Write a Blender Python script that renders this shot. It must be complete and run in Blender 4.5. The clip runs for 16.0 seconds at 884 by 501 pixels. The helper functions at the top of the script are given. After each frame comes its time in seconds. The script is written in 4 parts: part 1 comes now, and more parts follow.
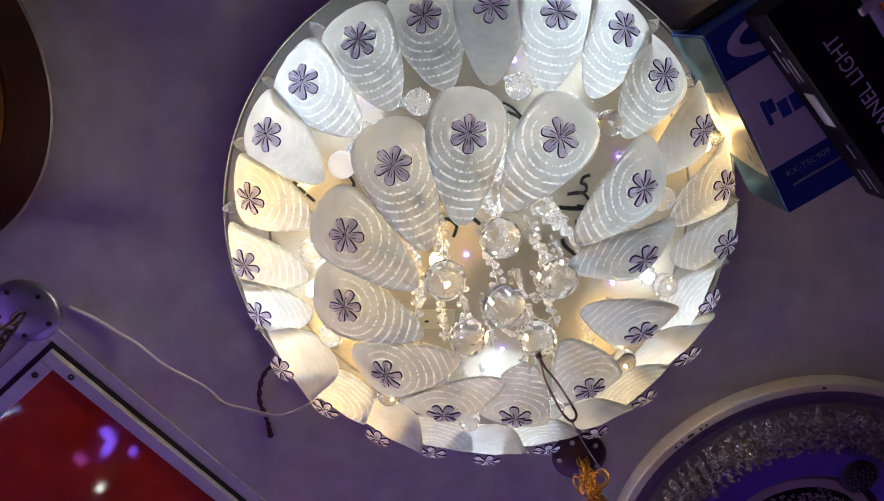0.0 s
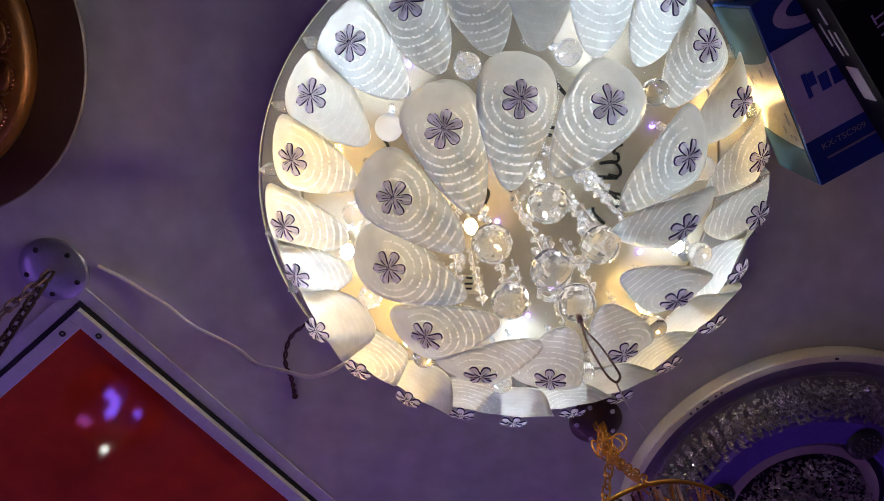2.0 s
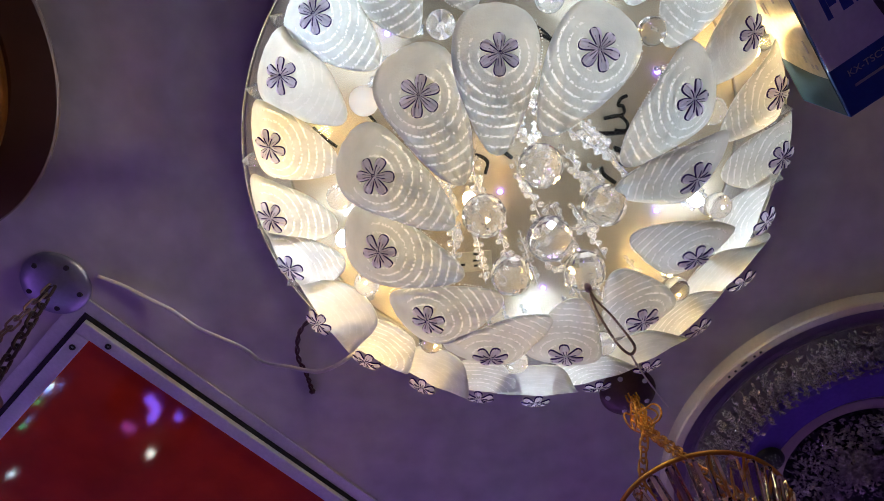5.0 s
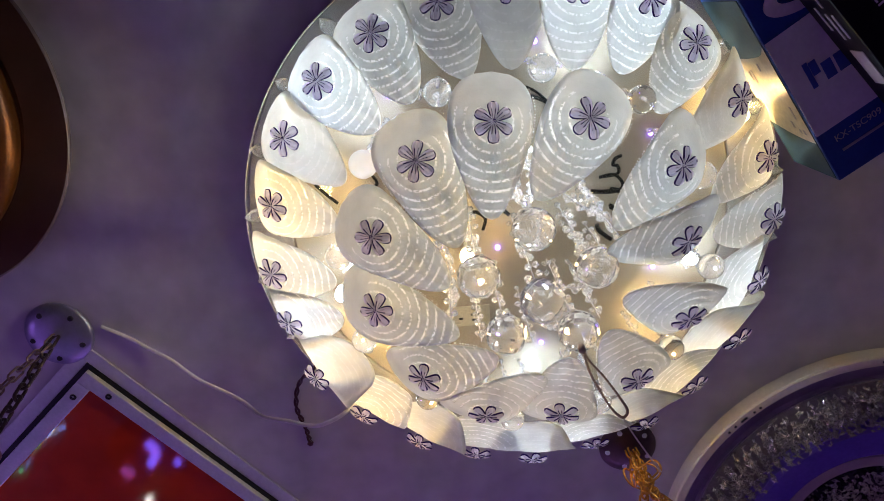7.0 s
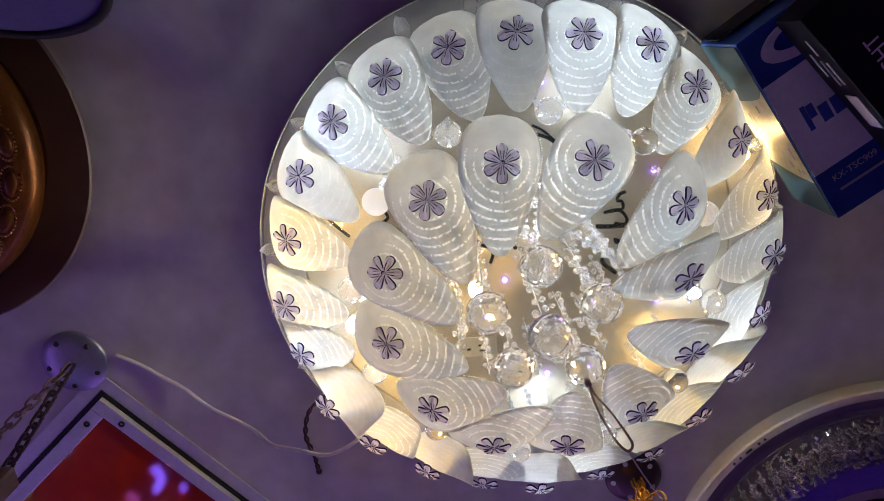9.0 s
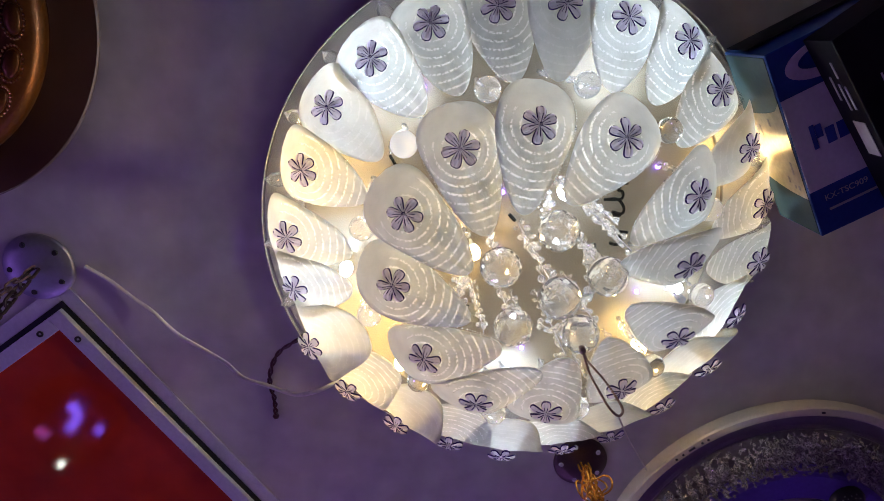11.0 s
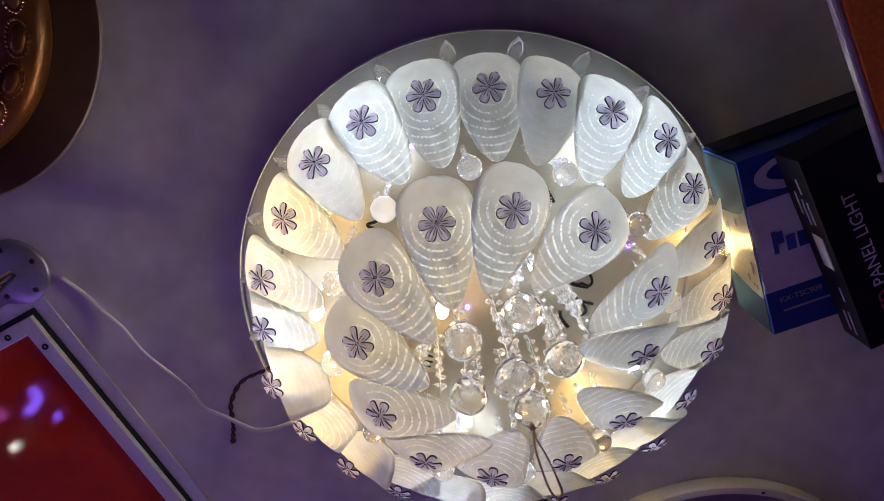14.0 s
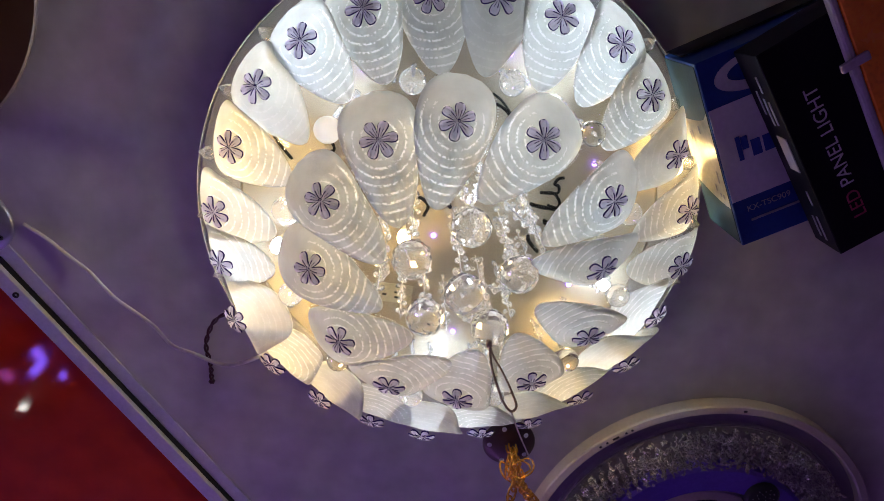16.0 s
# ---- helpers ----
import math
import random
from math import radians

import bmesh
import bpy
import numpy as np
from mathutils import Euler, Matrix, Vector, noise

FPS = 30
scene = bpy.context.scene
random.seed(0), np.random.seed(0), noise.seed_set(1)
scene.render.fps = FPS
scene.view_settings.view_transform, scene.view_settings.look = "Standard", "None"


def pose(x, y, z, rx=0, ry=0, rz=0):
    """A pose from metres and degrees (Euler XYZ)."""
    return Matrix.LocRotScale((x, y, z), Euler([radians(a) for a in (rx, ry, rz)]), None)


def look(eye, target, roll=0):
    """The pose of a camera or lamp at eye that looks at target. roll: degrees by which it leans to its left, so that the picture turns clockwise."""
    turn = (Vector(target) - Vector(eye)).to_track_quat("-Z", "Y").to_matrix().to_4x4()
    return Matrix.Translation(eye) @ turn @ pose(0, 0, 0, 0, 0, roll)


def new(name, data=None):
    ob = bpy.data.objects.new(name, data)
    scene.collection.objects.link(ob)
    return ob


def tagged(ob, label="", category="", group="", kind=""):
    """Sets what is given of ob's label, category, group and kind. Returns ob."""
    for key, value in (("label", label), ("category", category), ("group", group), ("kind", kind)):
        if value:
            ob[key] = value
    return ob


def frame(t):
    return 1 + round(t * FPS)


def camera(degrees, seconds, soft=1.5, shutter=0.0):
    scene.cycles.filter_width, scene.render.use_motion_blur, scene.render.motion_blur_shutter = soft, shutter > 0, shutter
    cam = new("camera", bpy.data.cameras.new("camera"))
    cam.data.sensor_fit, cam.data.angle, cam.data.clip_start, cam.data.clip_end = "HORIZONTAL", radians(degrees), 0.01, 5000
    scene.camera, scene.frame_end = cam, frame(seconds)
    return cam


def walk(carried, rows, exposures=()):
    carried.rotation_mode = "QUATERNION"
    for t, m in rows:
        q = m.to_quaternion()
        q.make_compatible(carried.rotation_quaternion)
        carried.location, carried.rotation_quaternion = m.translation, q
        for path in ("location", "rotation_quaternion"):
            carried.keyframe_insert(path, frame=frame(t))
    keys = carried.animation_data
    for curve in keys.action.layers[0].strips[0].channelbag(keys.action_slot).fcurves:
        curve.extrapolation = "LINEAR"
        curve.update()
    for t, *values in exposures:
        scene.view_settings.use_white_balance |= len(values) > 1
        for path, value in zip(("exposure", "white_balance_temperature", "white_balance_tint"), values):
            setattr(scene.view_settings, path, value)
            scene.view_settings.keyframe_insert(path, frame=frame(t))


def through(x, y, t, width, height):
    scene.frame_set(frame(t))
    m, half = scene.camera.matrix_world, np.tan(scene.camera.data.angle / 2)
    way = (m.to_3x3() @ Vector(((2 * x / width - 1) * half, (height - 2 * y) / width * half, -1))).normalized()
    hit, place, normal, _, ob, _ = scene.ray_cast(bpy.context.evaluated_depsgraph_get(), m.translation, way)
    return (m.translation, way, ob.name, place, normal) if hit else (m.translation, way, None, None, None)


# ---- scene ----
cam = camera(69.0, 16.0, soft=0.9)
PATH = [
    (0, (-0.072, -0.267, 1.724), (-0.027, 0.412, 3.604), -4.6),
    (0.5, (-0.09, -0.28, 1.724), (-0.037, 0.373, 3.614), -6.1),
    (1, (-0.111, -0.282, 1.719), (-0.023, 0.39, 3.6), -8.5),
    (1.5, (-0.138, -0.277, 1.715), (-0.058, 0.422, 3.587), -5.6),
    (2, (-0.133, -0.261, 1.714), (-0.05, 0.497, 3.563), -5.8),
    (2.5, (-0.103, -0.251, 1.717), (-0.02, 0.529, 3.557), -6.8),
    (3, (-0.083, -0.234, 1.725), (-0.048, 0.569, 3.556), -5.0),
    (3.5, (-0.07, -0.226, 1.738), (-0.111, 0.585, 3.566), -2.9),
    (4, (-0.083, -0.24, 1.755), (-0.121, 0.558, 3.589), -2.3),
    (4.2, (-0.09, -0.241, 1.761), (-0.124, 0.569, 3.59), -3.3),
    (6.3, (-0.082, -0.235, 1.747), (-0.117, 0.579, 3.574), -2.5),
    (6.5, (-0.083, -0.237, 1.76), (-0.139, 0.528, 3.607), -1.2),
    (7, (-0.075, -0.262, 1.753), (-0.116, 0.437, 3.626), -1.8),
    (7.5, (-0.076, -0.269, 1.744), (-0.123, 0.4, 3.628), -0.9),
    (8, (-0.075, -0.271, 1.753), (-0.136, 0.37, 3.647), -0.5),
    (8.5, (-0.071, -0.293, 1.745), (-0.111, 0.327, 3.646), -1.7),
    (9, (-0.079, -0.282, 1.737), (-0.128, 0.349, 3.634), -0.5),
    (9.5, (-0.097, -0.27, 1.735), (-0.1, 0.366, 3.631), -0.9),
    (10, (-0.126, -0.27, 1.725), (-0.018, 0.356, 3.622), -5.8),
    (10.2, (-0.139, -0.264, 1.718), (-0.006, 0.381, 3.606), -7.2),
    (12.3, (-0.172, -0.229, 1.716), (0.002, 0.41, 3.604), -6.9),
    (12.5, (-0.169, -0.25, 1.717), (-0.005, 0.354, 3.617), -6.0),
    (13, (-0.162, -0.27, 1.715), (0.001, 0.361, 3.606), -4.9),
    (13.5, (-0.161, -0.291, 1.716), (0.018, 0.338, 3.607), -4.7),
    (14, (-0.16, -0.312, 1.714), (0.037, 0.307, 3.605), -5.9),
    (14.5, (-0.149, -0.309, 1.71), (0.094, 0.359, 3.58), -7.7),
    (15, (-0.139, -0.298, 1.71), (0.117, 0.408, 3.564), -7.3),
    (15.5, (-0.107, -0.289, 1.708), (0.131, 0.43, 3.56), -7.0),
    (16, (-0.085, -0.28, 1.713), (0.095, 0.467, 3.559), -4.7),
]
walk(cam, [(t, look(eye, target, roll)) for t, eye, target, roll in PATH])

# ---- light ----
world = bpy.data.worlds.new("world")
scene.world = world
world.use_nodes = True
world.node_tree.nodes["Background"].inputs[0].default_value = (0.12, 0.08, 0.25, 1)
world.node_tree.nodes["Background"].inputs[1].default_value = 0.05
scene.view_settings.exposure = 0.0

CEIL = 2.60
COOL_POWER, WARM_POWER, PURPLE_POWER = 126.0, 120.0, 17.0


# ---- materials ----
def node_mat(name):
    m = bpy.data.materials.new(name)
    m.use_nodes = True
    nt = m.node_tree
    return m, nt, nt.nodes["Principled BSDF"], nt.nodes["Material Output"]


def surface(name, colour, rough=0.5, metal=0.0, vary=0.12, scale=25.0, bump=0.15, fine=180.0, trans=0.0, ior=1.45, coat=0.0):
    """A principled surface with two scales of colour and relief."""
    m, nt, b, out = node_mat(name)
    tc = nt.nodes.new("ShaderNodeTexCoord")
    n1 = nt.nodes.new("ShaderNodeTexNoise")
    n1.inputs["Scale"].default_value, n1.inputs["Detail"].default_value = scale, 5
    n2 = nt.nodes.new("ShaderNodeTexNoise")
    n2.inputs["Scale"].default_value, n2.inputs["Detail"].default_value = fine, 3
    nt.links.new(tc.outputs["Object"], n1.inputs["Vector"])
    nt.links.new(tc.outputs["Object"], n2.inputs["Vector"])
    add = nt.nodes.new("ShaderNodeMath")
    add.operation = "ADD"
    nt.links.new(n1.outputs["Fac"], add.inputs[0])
    nt.links.new(n2.outputs["Fac"], add.inputs[1])
    ramp = nt.nodes.new("ShaderNodeMapRange")
    ramp.inputs["From Min"].default_value, ramp.inputs["From Max"].default_value = 0.6, 1.4
    ramp.inputs["To Min"].default_value, ramp.inputs["To Max"].default_value = 1 - vary, 1 + vary
    nt.links.new(add.outputs[0], ramp.inputs["Value"])
    mul = nt.nodes.new("ShaderNodeMix")
    mul.data_type, mul.blend_type = "RGBA", "MULTIPLY"
    mul.inputs["Factor"].default_value = 1.0
    mul.inputs["A"].default_value = (*colour, 1)
    nt.links.new(ramp.outputs["Result"], mul.inputs["B"])
    nt.links.new(mul.outputs["Result"], b.inputs["Base Color"])
    rr = nt.nodes.new("ShaderNodeMapRange")
    rr.inputs["To Min"].default_value, rr.inputs["To Max"].default_value = max(0.0, rough - 0.08), min(1.0, rough + 0.08)
    nt.links.new(n1.outputs["Fac"], rr.inputs["Value"])
    nt.links.new(rr.outputs["Result"], b.inputs["Roughness"])
    b.inputs["Metallic"].default_value = metal
    b.inputs["Transmission Weight"].default_value = trans
    b.inputs["IOR"].default_value = ior
    b.inputs["Coat Weight"].default_value = coat
    b.inputs["Coat Roughness"].default_value = 0.05
    if bump:
        bp = nt.nodes.new("ShaderNodeBump")
        bp.inputs["Strength"].default_value, bp.inputs["Distance"].default_value = bump, 0.002
        nt.links.new(n2.outputs["Fac"], bp.inputs["Height"])
        nt.links.new(bp.outputs["Normal"], b.inputs["Normal"])
    return m


def glass(name, colour=(1, 1, 1), rough=0.0, ior=1.5):
    m, nt, b, out = node_mat(name)
    b.inputs["Base Color"].default_value = (*colour, 1)
    b.inputs["Roughness"].default_value = rough
    b.inputs["Transmission Weight"].default_value = 1.0
    b.inputs["IOR"].default_value = ior
    return m


def thin_glass(name, tint, gloss):
    """A clear pane: straight-through with a sharp Fresnel gloss."""
    m, nt, b, out = node_mat(name)
    nt.nodes.remove(b)
    tr = nt.nodes.new("ShaderNodeBsdfTransparent")
    tr.inputs["Color"].default_value = (*tint, 1)
    gl = nt.nodes.new("ShaderNodeBsdfGlossy")
    gl.inputs["Roughness"].default_value = 0.08
    lw = nt.nodes.new("ShaderNodeFresnel")
    lw.inputs["IOR"].default_value = 1.45
    mu = nt.nodes.new("ShaderNodeMath")
    mu.operation = "MULTIPLY"
    mu.inputs[1].default_value = gloss
    nt.links.new(lw.outputs[0], mu.inputs[0])
    mix = nt.nodes.new("ShaderNodeMixShader")
    nt.links.new(mu.outputs[0], mix.inputs["Fac"])
    nt.links.new(tr.outputs[0], mix.inputs[1])
    nt.links.new(gl.outputs[0], mix.inputs[2])
    nt.links.new(mix.outputs[0], out.inputs["Surface"])
    return m


def frosted(name, colour, through, rough=0.3, clear_rows=0.0):
    """Frosted glass: part of the light passes and is scattered, a thin gloss on top."""
    m, nt, b, out = node_mat(name)
    tc = nt.nodes.new("ShaderNodeTexCoord")
    n1 = nt.nodes.new("ShaderNodeTexNoise")
    n1.inputs["Scale"].default_value, n1.inputs["Detail"].default_value = 45, 4
    n2 = nt.nodes.new("ShaderNodeTexNoise")
    n2.inputs["Scale"].default_value, n2.inputs["Detail"].default_value = 520, 2
    for n in (n1, n2):
        nt.links.new(tc.outputs["Object"], n.inputs["Vector"])
    mp = nt.nodes.new("ShaderNodeMapRange")
    mp.inputs["From Min"].default_value, mp.inputs["From Max"].default_value = 0.3, 0.7
    mp.inputs["To Min"].default_value, mp.inputs["To Max"].default_value = 0.86, 1.0
    nt.links.new(n1.outputs["Fac"], mp.inputs["Value"])
    mul = nt.nodes.new("ShaderNodeMix")
    mul.data_type, mul.blend_type = "RGBA", "MULTIPLY"
    mul.inputs["Factor"].default_value = 1.0
    mul.inputs["A"].default_value = (*colour, 1)
    nt.links.new(mp.outputs["Result"], mul.inputs["B"])
    bp = nt.nodes.new("ShaderNodeBump")
    bp.inputs["Strength"].default_value, bp.inputs["Distance"].default_value = 0.5, 0.001
    nt.links.new(n2.outputs["Fac"], bp.inputs["Height"])
    b.inputs["Roughness"].default_value = rough
    nt.links.new(mul.outputs["Result"], b.inputs["Base Color"])
    nt.links.new(bp.outputs["Normal"], b.inputs["Normal"])
    tl = nt.nodes.new("ShaderNodeBsdfTranslucent")
    nt.links.new(mul.outputs["Result"], tl.inputs["Color"])
    mix = nt.nodes.new("ShaderNodeMixShader")
    mix.inputs["Fac"].default_value = through
    nt.links.new(b.outputs[0], mix.inputs[1])
    nt.links.new(tl.outputs[0], mix.inputs[2])
    if clear_rows:
        # unfrosted arcs round the flower, which sits at the origin
        def math_node(op, a, b=None):
            n = nt.nodes.new("ShaderNodeMath")
            n.operation = op
            for i, v in enumerate((a, b)):
                if v is None:
                    continue
                if isinstance(v, (int, float)):
                    n.inputs[i].default_value = v
                else:
                    nt.links.new(v, n.inputs[i])
            return n.outputs[0]
        sep = nt.nodes.new("ShaderNodeSeparateXYZ")
        nt.links.new(tc.outputs["Object"], sep.inputs[0])
        x, y = sep.outputs[0], sep.outputs[1]
        r = math_node("SQRT", math_node("ADD", math_node("MULTIPLY", x, x), math_node("MULTIPLY", y, y)))
        ph = math_node("FRACT", math_node("DIVIDE", math_node("SUBTRACT", r, 0.019 - 0.0044), 0.0088))
        line = math_node("LESS_THAN", math_node("ABSOLUTE", math_node("SUBTRACT", ph, 0.5)), 0.125)
        side = math_node("LESS_THAN", x, 0.014)
        far = math_node("GREATER_THAN", r, 0.0165)
        mask = math_node("MULTIPLY", math_node("MULTIPLY", line, clear_rows), math_node("MULTIPLY", side, far))
        # the pressed side: each arc breaks into polished dots that pass more light than the frosting
        n3 = nt.nodes.new("ShaderNodeTexNoise")
        n3.inputs["Scale"].default_value, n3.inputs["Detail"].default_value = 370, 1
        nt.links.new(tc.outputs["Object"], n3.inputs["Vector"])
        n4 = nt.nodes.new("ShaderNodeTexNoise")
        n4.inputs["Scale"].default_value = 30
        nt.links.new(tc.outputs["Object"], n4.inputs["Vector"])
        cut = math_node("ADD", 0.26, math_node("MULTIPLY", n4.outputs["Fac"], 0.40))
        mask = math_node("MULTIPLY", mask, math_node("GREATER_THAN", n3.outputs["Fac"], cut))
        tp = nt.nodes.new("ShaderNodeBsdfTranslucent")
        tp.inputs["Color"].default_value = (0.99, 0.99, 0.99, 1)
        mix2 = nt.nodes.new("ShaderNodeMixShader")
        nt.links.new(mask, mix2.inputs["Fac"])
        nt.links.new(mix.outputs[0], mix2.inputs[1])
        nt.links.new(tp.outputs[0], mix2.inputs[2])
        mix = mix2
    nt.links.new(mix.outputs[0], out.inputs["Surface"])
    return m


def glow(name, colour, power):
    m, nt, b, out = node_mat(name)
    b.inputs["Base Color"].default_value = (0.8, 0.8, 0.8, 1)
    b.inputs["Emission Color"].default_value = (*colour, 1)
    b.inputs["Emission Strength"].default_value = power
    return m


CEILING_MAT = surface("ceiling_paint", (0.55, 0.53, 0.53), 0.50, vary=0.22, scale=5.0, bump=0.15, fine=22)
WALL_MAT = surface("wall_paint", (0.55, 0.53, 0.52), 0.7, scale=4.0)
FLOOR_MAT = surface("floor_tile", (0.35, 0.32, 0.30), 0.35, scale=6.0)
PAN_MAT = surface("cream_enamel", (0.60, 0.515, 0.435), 0.4, vary=0.05, scale=8.0, bump=0.05)
PETAL_MAT = frosted("frosted_glass", (0.83, 0.845, 0.825), 0.40, clear_rows=1.0)
PETAL_BACK_MAT = thin_glass("clear_glass_back", (0.97, 0.98, 0.97), 0.6)
PLAIN_PETAL_MAT = frosted("plain_frosted_glass", (0.84, 0.855, 0.83), 0.42, clear_rows=0.25)
BEAD_ROW_MAT = thin_glass("pressed_glass_beads", (1.0, 1.0, 1.0), 0.6)
CRYSTAL_MAT = glass("cut_crystal", (1, 1, 1), 0.0, 1.36)
def milky_crystal(name, share):
    """Cut glass with a faint haze of scattered light."""
    m = glass(name, (1, 1, 1), 0.0, 1.50)
    nt = m.node_tree
    b, out = nt.nodes["Principled BSDF"], nt.nodes["Material Output"]
    tl = nt.nodes.new("ShaderNodeBsdfTranslucent")
    tl.inputs["Color"].default_value = (0.95, 0.97, 1.0, 1)
    mix = nt.nodes.new("ShaderNodeMixShader")
    mix.inputs["Fac"].default_value = share
    nt.links.new(b.outputs[0], mix.inputs[1])
    nt.links.new(tl.outputs[0], mix.inputs[2])
    nt.links.new(mix.outputs[0], out.inputs["Surface"])
    return m


BALL_MAT = milky_crystal("hazy_ball_crystal", 0.22)
CUT_BALL_MAT = milky_crystal("cut_ball_crystal", 0.10)
BEAD_MAT = milky_crystal("strung_bead_crystal", 0.20)
EDGE_BEAD_MAT = frosted("edge_beads", (0.98, 0.98, 0.98), 0.75, 0.1)
DISC_MAT = thin_glass("clear_disc_glass", (0.93, 0.94, 0.92), 0.8)
DISC_EDGE_MAT = surface("polished_glass_edge", (0.88, 0.84, 0.74), 0.3, bump=0)
LILAC_MAT = frosted("lilac_acrylic", (0.88, 0.80, 1.0), 0.80, 0.08)
PURPLE_LINE_MAT = surface("dark_purple_paint", (0.055, 0.03, 0.19), 0.25, bump=0)
COOL_MAT = glow("cool_bulb", (0.77, 0.91, 1.05), COOL_POWER)
WARM_MAT = glow("warm_bulb", (1.0, 0.66, 0.24), WARM_POWER)
BULB_CAP_MAT = surface("bulb_cap", (0.75, 0.68, 0.5), 0.3, metal=0.4, bump=0)
LED_MAT = glow("violet_led", (0.25, 0.12, 1.0), 14.0)
INK_MAT = surface("black_ink", (0.012, 0.012, 0.015), 0.5, bump=0)
GOLD_MAT = surface("gold_plate", (0.88, 0.43, 0.06), 0.22, metal=0.6, bump=0.05)
CHROME_MAT = surface("chrome_plate", (0.36, 0.36, 0.46), 0.34, metal=0.7, bump=0.05)
STEEL_MAT = surface("dark_brass", (0.12, 0.09, 0.08), 0.35, metal=0.8, bump=0.05)
BRONZE_MAT = surface("brown_chain", (0.34, 0.24, 0.19), 0.35, metal=0.6, bump=0.05)
SCREW_MAT = surface("dark_screw", (0.03, 0.03, 0.035), 0.4, metal=0.5, bump=0)
RED_MAT = surface("red_gloss_sheet", (0.62, 0.046, 0.010), 0.04, vary=0.2, scale=7.0, bump=0.03, fine=14, coat=0.5)
ALU_MAT = surface("brushed_aluminium", (0.62, 0.63, 0.66), 0.4, metal=0.35, bump=0.1)
GROOVE_MAT = surface("black_gasket", (0.012, 0.012, 0.016), 0.6, bump=0)
CREAM_MAT = surface("cream_metal", (0.66, 0.60, 0.50), 0.45, vary=0.08, bump=0.05)
TRAY_MAT = surface("grey_tray", (0.30, 0.25, 0.36), 0.4, bump=0.05)
BLUE_RING_MAT = surface("violet_acrylic", (0.16, 0.11, 0.52), 0.22, bump=0.03, coat=0.5)
DARK_RING_MAT = surface("smoked_mirror", (0.06, 0.05, 0.07), 0.12, metal=0.7, bump=0)
CHIP_MAT = surface("crystal_chip", (0.84, 0.80, 0.80), 0.05, vary=0.2, bump=0, trans=0.78, ior=1.5)
BAND_MAT = surface("grey_plate", (0.28, 0.24, 0.28), 0.3, metal=0.2, vary=0.4, scale=60, bump=0.1)
GRILLE_MAT = surface("black_plastic", (0.015, 0.015, 0.02), 0.45, bump=0.05)
DOT_MAT = surface("pale_dot", (0.55, 0.55, 0.6), 0.5, bump=0)
BOX_BLUE_MAT = surface("blue_printed_card", (0.018, 0.065, 0.30), 0.32, vary=0.2, scale=18, bump=0.05)
BOX_TEAL_MAT = surface("teal_printed_card", (0.022, 0.055, 0.075), 0.4, vary=0.25, scale=18, bump=0.05)
BOX_WHITE_MAT = surface("white_printed_card", (0.74, 0.70, 0.76), 0.4, vary=0.08, scale=30, bump=0.05)
BOX_BLACK_MAT = surface("black_printed_card", (0.007, 0.007, 0.010), 0.45, vary=0.3, scale=25, bump=0.05)
BOX_BLACK_MAT.node_tree.nodes["Principled BSDF"].inputs["Specular IOR Level"].default_value = 0.2
PRINT_GREY_MAT = surface("grey_print", (0.42, 0.40, 0.44), 0.45, bump=0)
PRINT_PALE_MAT = surface("pale_print", (0.70, 0.66, 0.72), 0.45, bump=0)
PRINT_RED_MAT = surface("red_print", (0.45, 0.06, 0.12), 0.45, bump=0)
PRINT_BLUE_MAT = surface("blue_print", (0.03, 0.07, 0.35), 0.4, bump=0)
ORANGE_MAT = surface("orange_sheet", (1.0, 0.34, 0.03), 0.25, vary=0.25, scale=9, bump=0.1, coat=0.3)
TRIM_MAT = surface("white_plastic_trim", (0.50, 0.48, 0.48), 0.4, vary=0.15, scale=20, bump=0.1)
WIRE_MAT = surface("clear_wire", (0.80, 0.76, 0.72), 0.2, bump=0)
DARK_WIRE_MAT = surface("dark_red_wire", (0.05, 0.01, 0.012), 0.4, bump=0)
WOOD_MAT = surface("cabinet_board", (0.32, 0.24, 0.17), 0.5, scale=6)
TUBE_MAT = glow("violet_fill_glow", (0.50, 0.23, 1.18), PURPLE_POWER)
SPOT_MAT = glow("white_spot", (1.0, 0.93, 0.8), 25.0)
GOLD_DARK_MAT = surface("amber_gold", (0.16, 0.055, 0.010), 0.32, metal=0.5, vary=0.3, scale=40, bump=0.2)
MESH_MAT = surface("silver_mesh", (0.30, 0.28, 0.32), 0.35, metal=0.5, vary=0.35, scale=400, bump=0.4, fine=600)


# ---- builders ----
def mesh_of(name, bm, *mats, smooth=False):
    me = bpy.data.meshes.new(name)
    bmesh.ops.recalc_face_normals(bm, faces=bm.faces[:])
    bm.to_mesh(me)
    bm.free()
    for m in mats:
        me.materials.append(m)
    if smooth:
        for p in me.polygons:
            p.use_smooth = True
    return me


def thing(name, label, category, at=(0, 0, 0), group="", kind=""):
    ob = new(name)
    ob.empty_display_size = 0.02
    ob.matrix_basis = Matrix.Translation(at) if not isinstance(at, Matrix) else at
    return tagged(ob, label, category, group, kind)


def part(name, me, parent, m=None, label=""):
    ob = new(name, me)
    ob.parent = parent
    if m is not None:
        ob.matrix_basis = m
    return tagged(ob, label)


def T(x, y, z):
    return Matrix.Translation((x, y, z))


